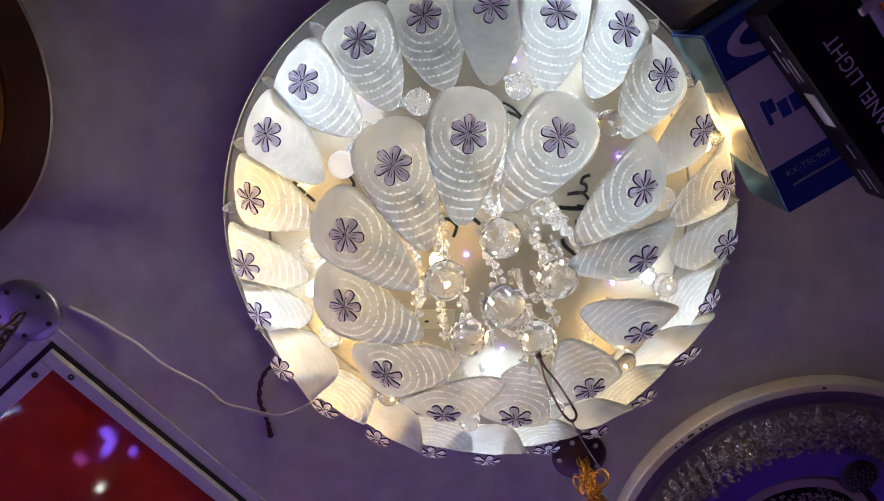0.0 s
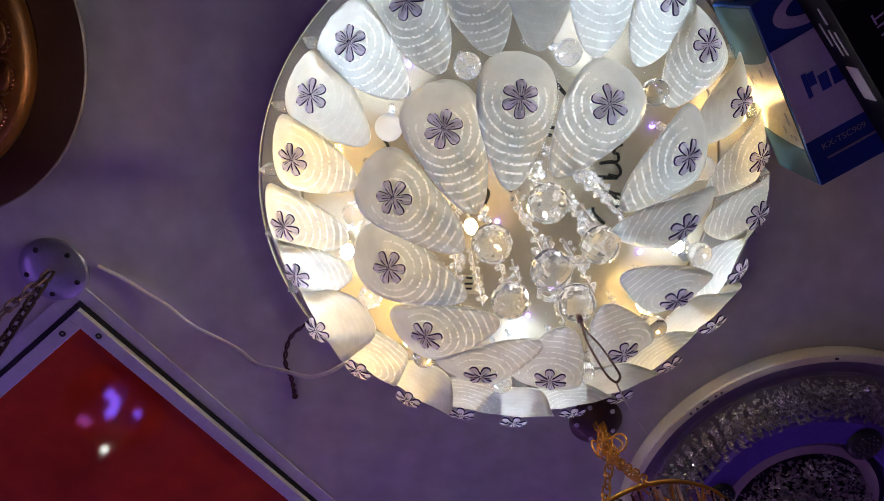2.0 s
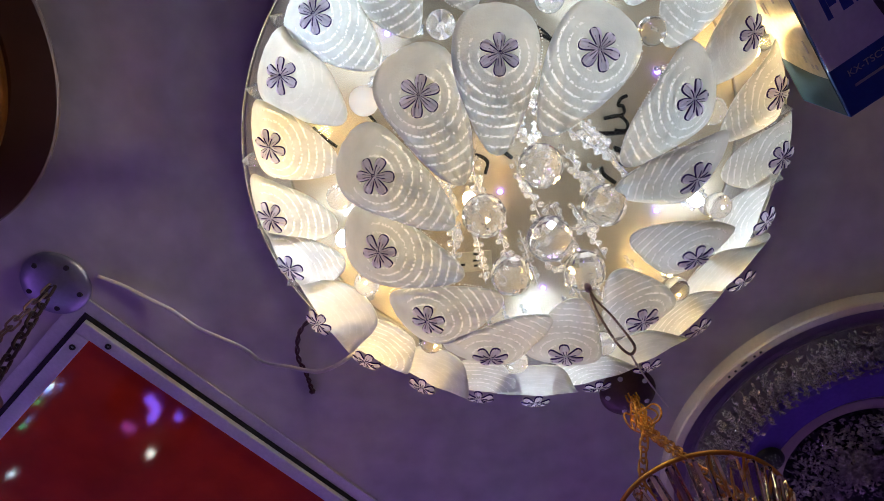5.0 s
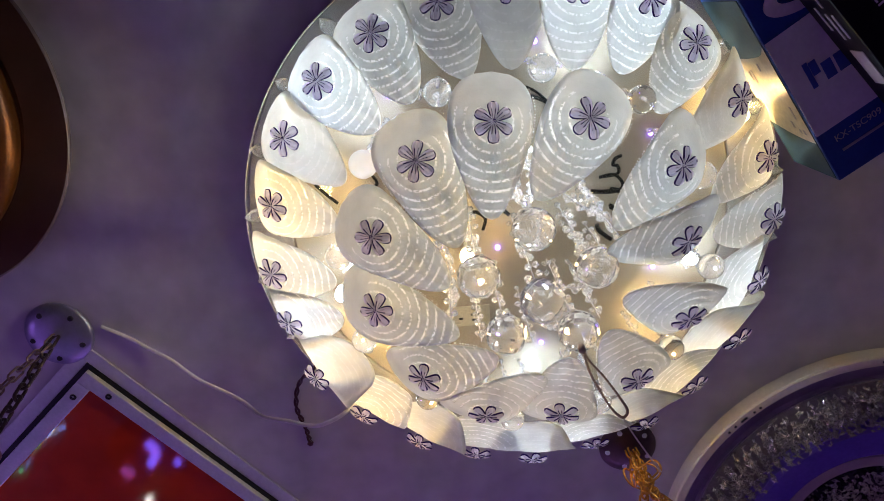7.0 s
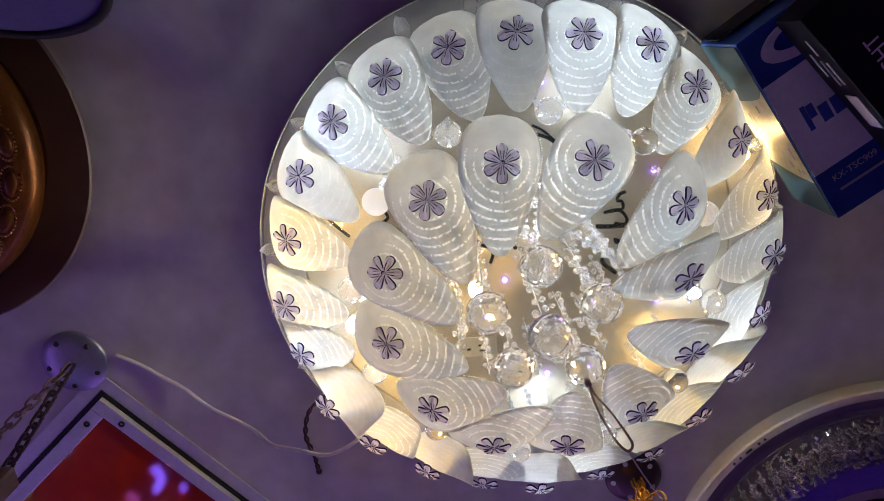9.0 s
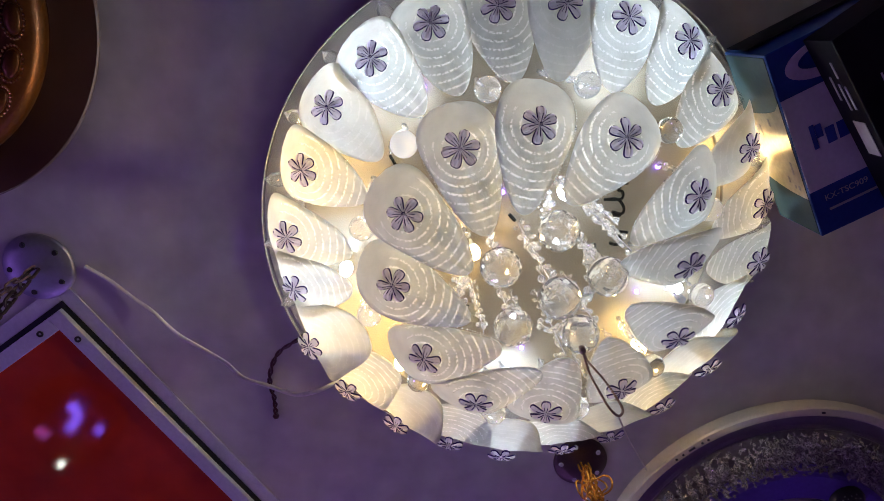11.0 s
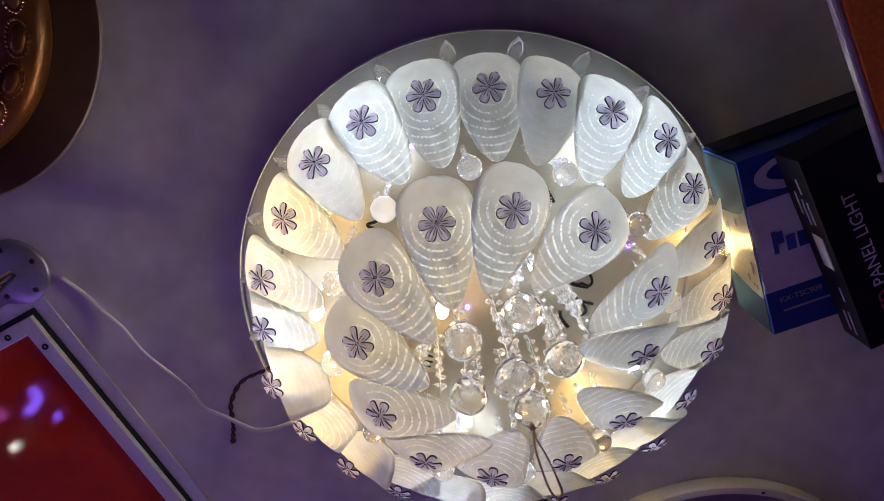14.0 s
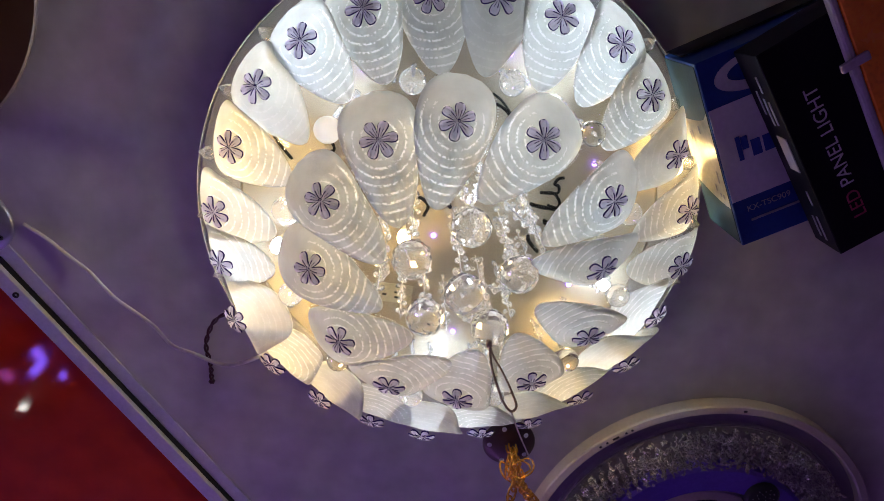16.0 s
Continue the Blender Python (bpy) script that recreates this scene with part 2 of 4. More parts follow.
def box_bm(sx, sy, sz, bevel=0.0, centre=(0, 0, 0), bm=None, mat=0):
    own = bm is None
    bm = bmesh.new() if own else bm
    r = bmesh.ops.create_cube(bm, size=1.0, matrix=T(*centre) @ Matrix.Diagonal((sx, sy, sz, 1)))
    fs = {f for v in r["verts"] for f in v.link_faces}
    for f in fs:
        f.material_index = mat
    if bevel:
        es = {e for v in r["verts"] for e in v.link_edges}
        bmesh.ops.bevel(bm, geom=list(es), offset=bevel, segments=2, affect="EDGES", profile=0.5)
    return bm


def lathe_bm(profile, n=48, closed=False, bm=None, mat=0):
    """Turn (r, z) pairs round the z axis."""
    bm = bm or bmesh.new()
    rings = []
    for r, z in profile:
        if r < 1e-6:
            rings.append([bm.verts.new((0, 0, z))])
        else:
            rings.append([bm.verts.new((r * math.cos(2 * math.pi * k / n), r * math.sin(2 * math.pi * k / n), z)) for k in range(n)])
    pairs = list(zip(rings, rings[1:])) + ([(rings[-1], rings[0])] if closed else [])
    for a, b in pairs:
        for k in range(n):
            j = (k + 1) % n
            if len(a) == 1 and len(b) == 1:
                continue
            vs = [a[0], b[j], b[k]] if len(a) == 1 else [a[k], a[j], b[0]] if len(b) == 1 else [a[k], a[j], b[j], b[k]]
            f = bm.faces.new(vs)
            f.material_index = mat
    return bm


def tube_bm(points, r, n=8, bm=None, closed=False, mat=0):
    """A round wire along points."""
    bm = bm or bmesh.new()
    pts = [Vector(p) for p in points]
    rings, side = [], None
    for i, p in enumerate(pts):
        a = pts[i - 1] if (i or closed) else p
        b = pts[(i + 1) % len(pts)] if (i + 1 < len(pts) or closed) else p
        d = (b - a).normalized()
        if side is None:
            side = d.orthogonal().normalized()
        side = (side - d * side.dot(d)).normalized()
        up = d.cross(side)
        rings.append([bm.verts.new(p + r * (math.cos(2 * math.pi * k / n) * side + math.sin(2 * math.pi * k / n) * up)) for k in range(n)])
    seq = list(zip(rings, rings[1:])) + ([(rings[-1], rings[0])] if closed else [])
    for a, b in seq:
        for k in range(n):
            f = bm.faces.new((a[k], a[(k + 1) % n], b[(k + 1) % n], b[k]))
            f.material_index = mat
    if not closed:
        bm.faces.new(rings[0][::-1]).material_index = mat
        bm.faces.new(rings[-1]).material_index = mat
    return bm


def smooth_path(points, steps=8):
    """Points on a Catmull-Rom curve."""
    p = [Vector(q) for q in points]
    p = [2 * p[0] - p[1]] + p + [2 * p[-1] - p[-2]]
    out = []
    for i in range(1, len(p) - 2):
        for k in range(steps):
            t = k / steps
            out.append(0.5 * ((2 * p[i]) + (p[i + 1] - p[i - 1]) * t + (2 * p[i - 1] - 5 * p[i] + 4 * p[i + 1] - p[i + 2]) * t * t
                              + (3 * p[i] - p[i - 1] - 3 * p[i + 1] + p[i + 2]) * t ** 3))
    return out + [p[-2]]


def bead_bm(bm, at, r, stretch=1.0, mat=0, tilt=0.0):
    """A small faceted bead."""
    m = T(*at) @ pose(0, 0, 0, tilt * 50, tilt * 80, tilt * 120) @ Matrix.Diagonal((r, r, r * stretch, 1))
    r_ = bmesh.ops.create_icosphere(bm, subdivisions=1, radius=1.0, matrix=m)
    for f in {f for v in r_["verts"] for f in v.link_faces}:
        f.material_index = mat


# ---- room ----
def slab(name, sx, sy, sz, at, mat, label):
    ob = new(name, mesh_of(name, box_bm(sx, sy, sz), mat))
    ob.location = at
    return tagged(ob, label, name.split("_")[0], kind="structure")


slab("ceiling", 5.4, 5.4, 0.1, (0, 0, CEIL + 0.05), CEILING_MAT, "pale painted shop ceiling with faint stains")
slab("floor", 5.4, 5.4, 0.1, (0, 0, -0.05), FLOOR_MAT, "plain tiled shop floor")
slab("wall_north", 5.4, 0.1, CEIL, (0, 2.65, CEIL / 2), WALL_MAT, "plain painted shop wall")
slab("wall_south", 5.4, 0.1, CEIL, (0, -2.65, CEIL / 2), WALL_MAT, "plain painted shop wall")
slab("wall_east", 0.1, 5.2, CEIL, (2.65, 0, CEIL / 2), WALL_MAT, "plain painted shop wall")
slab("wall_west", 0.1, 5.2, CEIL, (-2.65, 0, CEIL / 2), WALL_MAT, "plain painted shop wall")


def fill_tube(at, turn, length, label):
    t = thing("fill_tube", label, "lamp", T(*at) @ pose(0, 0, 0, 0, 0, turn), "violet tubes on the walls")
    part("housing", mesh_of("housing", box_bm(length + 0.04, 0.03, 0.06, 0.004, (0, 0.0, 0)), CREAM_MAT), t)
    part("tube", mesh_of("tube", tube_bm([(-length / 2, -0.035, 0), (length / 2, -0.035, 0)], 0.018, 12), TUBE_MAT), t)
    return t


# unseen tubes, added to cast the violet light on the ceiling
fill_tube((-0.4, 2.58, 1.5), 0, 2.4, "unseen violet tube added to tint the ceiling")
fill_tube((-2.58, 1.1, 1.5), 90, 1.8, "unseen violet tube added to tint the ceiling")


party = thing("party_lamp", "small hanging party lamp with violet, pink and white lenses", "lamp", (-1.16, 1.08, CEIL))
part("cord", mesh_of("cord", tube_bm([(0, 0, 0), (0, 0, -0.94)], 0.003, 6), GROOVE_MAT), party)
part("housing", mesh_of("housing", lathe_bm([(0, -0.94), (0.05, -0.945), (0.16, -0.975), (0.16, -1.01), (0, -1.02)], 32), SCREW_MAT), party)
VIOLET_LENS, PINK_LENS = glow("violet_lens", (0.20, 0.10, 1.0), 14.0), glow("pink_lens", (0.9, 0.15, 0.9), 3.0)
part("lens", mesh_of("lens", tube_bm(smooth_path([(0.03, -0.11, -0.925), (0.05, -0.07, -0.92), (0.02, -0.02, -0.925)]), 0.014, 10), VIOLET_LENS), party)
part("lens", mesh_of("lens", tube_bm([(-0.09, 0.0, -0.94), (-0.06, 0.03, -0.94)], 0.012, 10), PINK_LENS), party)
part("lens", mesh_of("lens", tube_bm([(0.10, -0.02, -0.94), (0.105, 0.0, -0.94)], 0.010, 10), VIOLET_LENS), party)
bm = bmesh.new()
bmesh.ops.create_uvsphere(bm, u_segments=14, v_segments=8, radius=0.011, matrix=T(-0.007, 0.101, -0.90))
part("lens", mesh_of("lens", bm, SPOT_MAT, smooth=True), party)

sparks = thing("string_lights", "short hanging string of tiny coloured lights", "string lights", (-1.50, 0.97, CEIL))
part("cord", mesh_of("cord", tube_bm(smooth_path([(0, 0, 0), (0, 0, -0.90), (0.06, -0.06, -0.955), (-0.10, 0.09, -0.955), (-0.20, 0.28, -0.955)]), 0.002, 6), GROOVE_MAT), sparks)
SPARK_MATS = [glow("blue_spark", (0.15, 0.3, 1.0), 30.0), glow("green_spark", (0.1, 1.0, 0.35), 12.0), glow("white_spark", (0.8, 0.95, 1.0), 40.0)]
for i, (x, y, r) in enumerate(((0.044, -0.05, 0.009), (-0.004, -0.005, 0.006), (0.060, -0.062, 0.008), (0.097, -0.067, 0.005), (-0.092, 0.09, 0.006), (-0.20, 0.283, 0.007), (-0.06, 0.06, 0.004))):
    bm = bmesh.new()
    bmesh.ops.create_uvsphere(bm, u_segments=10, v_segments=6, radius=r, matrix=T(x, y, -0.945))
    part("light", mesh_of("light", bm, SPARK_MATS[i % 3], smooth=True), sparks)

# ---- the lit chandelier ----
chandelier = thing("ceiling_chandelier", "lit round chandelier of frosted glass petals and crystal balls", "chandelier", (0, 0, CEIL))
ZC = -CEIL

part("pan_rim", mesh_of("pan_rim", lathe_bm([(0.289, -0.002), (0.340, -0.002), (0.342, -0.005), (0.342, -0.036), (0.340, -0.038), (0.290, -0.038), (0.289, -0.037)], 96, True),
     surface("grey_satin_metal", (0.58, 0.54, 0.56), 0.4, bump=0.05)), chandelier, None, "grey satin metal rim")
part("base_pan", mesh_of("base_pan", lathe_bm([(0, 0), (0.285, 0), (0.288, -0.004), (0.288, -0.034), (0.285, -0.037), (0, -0.038)], 96), PAN_MAT), chandelier,
     None, "cream enamelled base pan with black ink scribbles")
disc = part("glass_disc", mesh_of("glass_disc", lathe_bm([(0, -0.052), (0.3385, -0.052), (0.3385, -0.060), (0, -0.060)], 128), DISC_MAT), chandelier, None, "clear round glass disc")
part("disc_edge", mesh_of("disc_edge", lathe_bm([(0.3390, -0.052), (0.3405, -0.0535), (0.3405, -0.0585), (0.3390, -0.060)], 128, True), DISC_EDGE_MAT, smooth=True), disc)
for k in range(6):
    a = math.radians(60 * k + 20)
    part("spacer", mesh_of("spacer", lathe_bm([(0, -0.038), (0.006, -0.038), (0.006, -0.0515), (0, -0.0515)], 12), CHROME_MAT), chandelier, T(0.27 * math.cos(a), 0.27 * math.sin(a), 0))


def petal_half_width(u, W):
    """Half the shell's width at u from the tip (0) to the blunt end (1); the wide shells end squarer."""
    n, top, taper = (9, 0.88, 0.40) if W > 0.05 else (6, 0.80, 0.55)
    return W / top * (u ** taper) * math.sqrt(max(0.0, 1 - u ** n)) + 0.001 * (1 - u)


def petal_height(x, y, hw, k, bend=0):
    """The shell's lower face: x from the flower towards the wide end, y across."""
    return 0.16 * x + k * (x + 0.03) * abs(x + 0.03) * (1 if x > -0.03 else 0.4) - k * 0.0009 + (0.003 if bend else 0.010) * (y / 0.04) ** 2 + ((15.0 * (x + 0.010) ** 2 if x > -0.010 else 0) - 0.002 if bend else (18.0 if bend is None else 9.0) * x * x if x > 0 else 0)


FU = 0.66


def petal_mesh(L, W, k, seed, bend=0, mat=None):
    """A frosted shell: pointed tip, rounded wide end, dished, 1.5 mm thick."""
    rnd = random.Random(seed)
    nu, nv, bm = 20, 10, bmesh.new()
    low, top = [], []
    wob = [rnd.uniform(-1, 1) for _ in range(4)]
    for i in range(nu + 1):
        u = 1 - (1 - (i / nu) ** 1.5) ** 1.5
        hw = petal_half_width(u, W)
        for j in range(nv + 1):
            v = -1 + 2 * j / nv
            x = (u - FU) * L
            edge = 1 + 0.03 * math.sin(9 * u + wob[0] * 3) * abs(v)
            y = hw * v * edge + 0.003 * wob[1] * math.sin(3 * u)
            z = petal_height(x, y, hw, k, bend) + 0.0012 * wob[2] * math.sin(7 * v + 4 * u)
            low.append(bm.verts.new((x, y, z)))
            top.append(bm.verts.new((x, y * 0.985, z + 0.0015)))
    n = nv + 1
    for i in range(nu):
        for j in range(nv):
            q = (i * n + j, i * n + j + 1, (i + 1) * n + j + 1, (i + 1) * n + j)
            bm.faces.new([low[a] for a in q][::-1])
            bm.faces.new([top[a] for a in q]).material_index = 1
    for i in range(nu):
        for j in (0, nv):
            a, b = i * n + j, (i + 1) * n + j
            bm.faces.new((low[a], low[b], top[b], top[a]))
    for j in range(nv):
        for i in (0, nu):
            a, b = i * n + j, i * n + j + 1
            bm.faces.new((low[a], low[b], top[b], top[a]))
    bmesh.ops.remove_doubles(bm, verts=bm.verts[:], dist=0.0002)
    return mesh_of("petal", bm, mat or PETAL_MAT, PETAL_BACK_MAT, smooth=True)


def bead_rows_mesh(L, W, k, seed, bend=0):
    """Rows of pressed glass beads in arcs round the flower."""
    rnd, bm = random.Random(seed), bmesh.new()
    for ring in range(9):
        R = 0.019 + 0.0088 * ring
        n = int(2 * math.pi * R / 0.0026)
        for q in range(n):
            a = 2 * math.pi * q / n
            x, y = R * math.cos(a), R * math.sin(a)
            u = x / L + FU
            if not 0.04 < u < 0.985 or x > 0.014:
                continue
            hw = petal_half_width(u, W)
            if abs(y) > hw - 0.002 or rnd.random() < 0.06:
                continue
            z = petal_height(x, y, hw, k, bend) - 0.0002
            s = rnd.choice((0.0012, 0.0014, 0.0018, 0.0022))
            bmesh.ops.create_cone(bm, cap_ends=False, segments=5, radius1=s, radius2=s * 0.3, depth=s, matrix=T(x, y, z - s * 0.4) @ pose(0, 0, 0, 180, 0, rnd.uniform(0, 90)))
    first = len(bm.faces)
    for side in (-1, 1):
        for q in range(46):
            u = 0.06 + 0.86 * q / 45
            x, hw = (u - FU) * L, petal_half_width(u, W)
            if rnd.random() < 0.25:
                continue
            s = rnd.uniform(0.0006, 0.0011)
            bmesh.ops.create_cone(bm, cap_ends=True, segments=5, radius1=s, radius2=s * 0.4, depth=s * 1.6, matrix=T(x, side * hw * 0.985, petal_height(x, hw, hw, k, bend) + 0.0005) @ pose(0, 0, 0, 180, 0, 0))
    bm.faces.ensure_lookup_table()
    for i in range(first, len(bm.faces)):
        bm.faces[i].material_index = 1
    return mesh_of("beading", bm, BEAD_ROW_MAT, EDGE_BEAD_MAT, smooth=False)


def flower_mesh(seed):
    """A six-petalled moulded flower, seen from below: dished lobes with dark outlines and veins."""
    rnd, bm = random.Random(seed), bmesh.new()
    for p in range(6):
        a0 = math.radians(60 * p + rnd.uniform(-4, 4))
        rot = pose(0, 0, 0, 0, 0, math.degrees(a0))
        n, prev = 9, None
        Lp, Wp = 0.0180 * rnd.uniform(0.95, 1.05), 0.0075
        for i in range(n + 1):
            u = 1 - (1 - i / n) ** 1.35
            hw = Wp * (0.22 + 0.95 * u - 0.10 * u * u) * math.sqrt(max(0.0, 1 - u ** 4)) + 0.0002
            x = 0.002 + Lp * u
            row = []
            for v, dz in ((-1, 0.0016), (-0.84, 0), (-0.42, -0.0003), (-0.27, 0.0006), (0.27, 0.0006), (0.42, -0.0003), (0.84, 0), (1, 0.0016)):
                z = -0.003 - 0.0015 * math.sin(math.pi * u) + dz + 0.002 * u * u
                row.append(bm.verts.new(rot @ Vector((x, hw * v, z))))
            if prev:
                for j in range(7):
                    f = bm.faces.new((prev[j], prev[j + 1], row[j + 1], row[j]))
                    f.material_index = 1 if j in (0, 6) or (j in (2, 4) and i < 5) or i == n else 0
            prev = row
    r_ = bmesh.ops.create_uvsphere(bm, u_segments=8, v_segments=5, radius=0.0026, matrix=T(0, 0, -0.0035) @ Matrix.Diagonal((1, 1, 0.6, 1)))
    for f in {f for v in r_["verts"] for f in v.link_faces}:
        f.material_index = 1 if rnd.random() < 0.4 else 0
    return mesh_of("flower", bm, LILAC_MAT, PURPLE_LINE_MAT, smooth=False)


OUT_L, OUT_W, OUT_K, WIDE_W = 0.124, 0.0440, 4.2, 0.0600
IN_L, IN_W, IN_K = 0.134, 0.0425, 3.2
wide_petals = [petal_mesh(OUT_L, WIDE_W, OUT_K, 21 + s, 1, PLAIN_PETAL_MAT if s in (1, 3) else None) for s in range(4)]
outer_petals = [petal_mesh(OUT_L, OUT_W, OUT_K, 11 + s, None, PLAIN_PETAL_MAT if s == 3 else None) for s in range(4)]
inner_petals = [petal_mesh(IN_L, IN_W, IN_K, 31 + s) for s in range(4)]
outer_rows = [bead_rows_mesh(OUT_L, OUT_W, OUT_K, 51 + s, None) for s in range(3)]
inner_rows = [bead_rows_mesh(IN_L, IN_W, IN_K, 71 + s) for s in range(3)]
flowers = [flower_mesh(91 + s) for s in range(5)]


def add_petal(k, x, y, z, tip_angle, lift, roll, inner, wide=False):
    """A petal whose flower sits at (x, y, z) and whose tip points along tip_angle (degrees)."""
    rnd = random.Random(500 + k + 100 * inner)
    m = T(x, y, z - CEIL) @ pose(0, 0, 0, 0, 0, tip_angle + 180) @ pose(0, 0, 0, roll, 0, 0) @ pose(0, 0, 0, 0, -lift, 0) @ T(0, 0, 0.004)
    p = part("petal", (inner_petals if inner else wide_petals if wide else outer_petals)[k % 4], chandelier, m)
    if inner or not wide and k % 4 != 3:
        part("beading", (inner_rows if inner else outer_rows)[k % 3], p)
    part("flower", flowers[k % 5], p, T(0.007 * wide, 0, -0.004 * wide) @ pose(0, 0, 0, 0, -22 if wide else -20, 0) @ pose(0, 0, 0, 0, 0, rnd.uniform(0, 60)), "lilac acrylic flower with dark purple outlines")


# flower bearing, reach and roll of each outer petal
OUTER = [(-134.9, 0.288, 2.440, 0), (-120.0, 0.284, 2.447, 0), (-104.9, 0.279, 2.450, 0), (-89.8, 0.279, 2.445, 4), (-75.4, 0.281, 2.443, 0), (-60.4, 0.293, 2.448, 6),
         (-46.9, 0.282, 2.447, 5), (-30.7, 0.282, 2.445, 10), (-15.4, 0.290, 2.450, 8), (-1.0, 0.291, 2.448, 0), (14.2, 0.282, 2.450, 0), (29.4, 0.293, 2.450, 4),
         (44.5, 0.287, 2.445, 0), (60.0, 0.290, 2.445, 0), (73.4, 0.287, 2.445, 5), (89.4, 0.289, 2.444, -4), (104.0, 0.285, 2.447, 0), (118.7, 0.290, 2.450, 4),
         (135.1, 0.288, 2.443, -5), (150.3, 0.290, 2.440, 0), (165.6, 0.289, 2.440, -4), (178.4, 0.290, 2.443, -5), (-164.9, 0.284, 2.441, -6), (-149.4, 0.289, 2.443, -4)]
for k, (a, r, z, roll) in enumerate(OUTER):
    t = math.radians(a)
    add_petal(k, r * math.cos(t), r * math.sin(t), z, a + 180 + (-6, 3, -4, 5)[k % 4] * 0.8, 13 if 10 < a < 172 else 6, roll + (7 if -35 < a < 160 else 0), False, 8 < a < 160)

# flower bearing, reach, tip bearing, roll of each inner petal
INNER = [(-100.3, 0.163, -115, 0), (-69.0, 0.167, -85, -8), (-34.6, 0.180, -40, 11), (-8.7, 0.158, -25, 20), (21.1, 0.173, 6, 17), (50.0, 0.171, 38, 0),
         (81.2, 0.169, 66, 8), (109.2, 0.170, 86, -14), (138.5, 0.161, 123, 0), (172.3, 0.163, 151, 0), (-159.6, 0.166, -171, 0), (-128.9, 0.167, -144, 0)]
for k, (a, r, tip, roll) in enumerate(INNER):
    t, q = math.radians(a), math.radians(tip)
    x, y = r * math.cos(t), r * math.sin(t)
    heading = math.degrees(math.atan2(0.09 * math.sin(q) - y, 0.09 * math.cos(q) - x))
    add_petal(k, x, y, 2.351, heading, 5, roll, True)


def string_mesh(length, bead, gap, sway, seed):
    """A hanging string of clear octagon beads on a thin wire."""
    rnd, bm = random.Random(seed), bmesh.new()
    n = int(length / gap)
    for i in range(n):
        z = -gap * (i + 0.5)
        bead_bm(bm, (sway * math.sin(i * 1.9 + seed), sway * math.cos(i * 2.3 + seed), z), bead * rnd.uniform(0.8, 1.15), 0.8, 0, rnd.random())
    tube_bm([(0, 0, 0), (0, 0, -length)], 0.0005, 5, bm, mat=1)
    return mesh_of("bead_string", bm, BEAD_MAT, CHROME_MAT)


def ball_mesh(r, sub, mat, smooth):
    bm = bmesh.new()
    if sub:
        bmesh.ops.create_icosphere(bm, subdivisions=sub, radius=r)
    else:
        bmesh.ops.create_uvsphere(bm, u_segments=14, v_segments=9, radius=r)
    return mesh_of("crystal_ball", bm, mat, smooth=smooth)


big_ball, small_ball = ball_mesh(0.0215, 0, CUT_BALL_MAT, False), ball_mesh(0.0145, 3, BALL_MAT, True)
clear_ball = ball_mesh(0.0145, 3, CRYSTAL_MAT, True)
# milkier glass puts the strong light on one small ball into its colour
lit_ball = ball_mesh(0.0150, 3, milky_crystal("lit_ball_glass", 0.75), True)
DISC_Z = 2.540
for i, (x, y, z) in enumerate([(-0.055, -0.020, 2.320), (0.001, -0.060, 2.330), (0.001, -0.004, 2.289), (0.062, -0.013, 2.336), (-0.031, 0.051, 2.333), (0.043, 0.055, 2.335)]):
    b = part("crystal_ball", big_ball, chandelier, T(x, y, z - CEIL) @ pose(0, 0, 0, 20 * i, 31 * i, 0))
    length = DISC_Z - z - 0.021
    s = part("bead_string", string_mesh(length, 0.0046, 0.0100, 0.006, 7 + i), chandelier, T(x, y, DISC_Z - CEIL))
for i in range(12):
    a = math.radians(-113 + 30 * i)
    x, y = 0.202 * math.cos(a), 0.202 * math.sin(a)
    part("small_ball", lit_ball if i == 11 else clear_ball if i % 3 == 2 else small_ball, chandelier, T(x, y, 2.400 - CEIL))
    part("bead_string", string_mesh(DISC_Z - 2.414, 0.0042, 0.014, 0.001, 40 + i % 3), chandelier, T(x, y, DISC_Z - CEIL))
inner_strings = [string_mesh(0.150 + 0.018 * s, 0.0040, 0.0080, 0.004, 60 + s) for s in range(3)]
for i, (a, r, tip, roll) in enumerate(INNER):
    for da, dr in ((2, 0.096),):
        q = math.radians(tip + da)
        part("bead_string", inner_strings[(i + da) % 3], chandelier, T(dr * math.cos(q), dr * math.sin(q), DISC_Z - CEIL))
outer_strings = [string_mesh(0.082, 0.0040, 0.009, 0.002, 80 + s) for s in range(3)]
for i, (a, r, z, roll) in enumerate(OUTER):
    q = math.radians(a)
    part("bead_string", outer_strings[i % 3], chandelier, T(0.203 * math.cos(q), 0.203 * math.sin(q), DISC_Z - CEIL))

# swags of clear beads between the hanging strings
def swag(a, b, sag, seed):
    rnd, bm = random.Random(seed), bmesh.new()
    a, b = Vector(a), Vector(b)
    n = int((b - a).length * 1.1 / 0.0075)
    pts = []
    for i in range(n + 1):
        t = i / n
        p = a.lerp(b, t) - Vector((0, 0, sag * 4 * t * (1 - t)))
        pts.append((p.x, p.y, p.z - CEIL))
        for o in (-1, 1):
            bead_bm(bm, (p.x + o * 0.0035 * math.sin(i * 1.7), p.y + o * 0.0035 * math.cos(i * 1.7), p.z - CEIL), 0.0040 * rnd.uniform(0.8, 1.2), 0.8, 0, rnd.random())
    tube_bm(pts, 0.0004, 5, bm, mat=1)
    part("bead_swag", mesh_of("bead_swag", bm, BEAD_MAT, CHROME_MAT), chandelier)


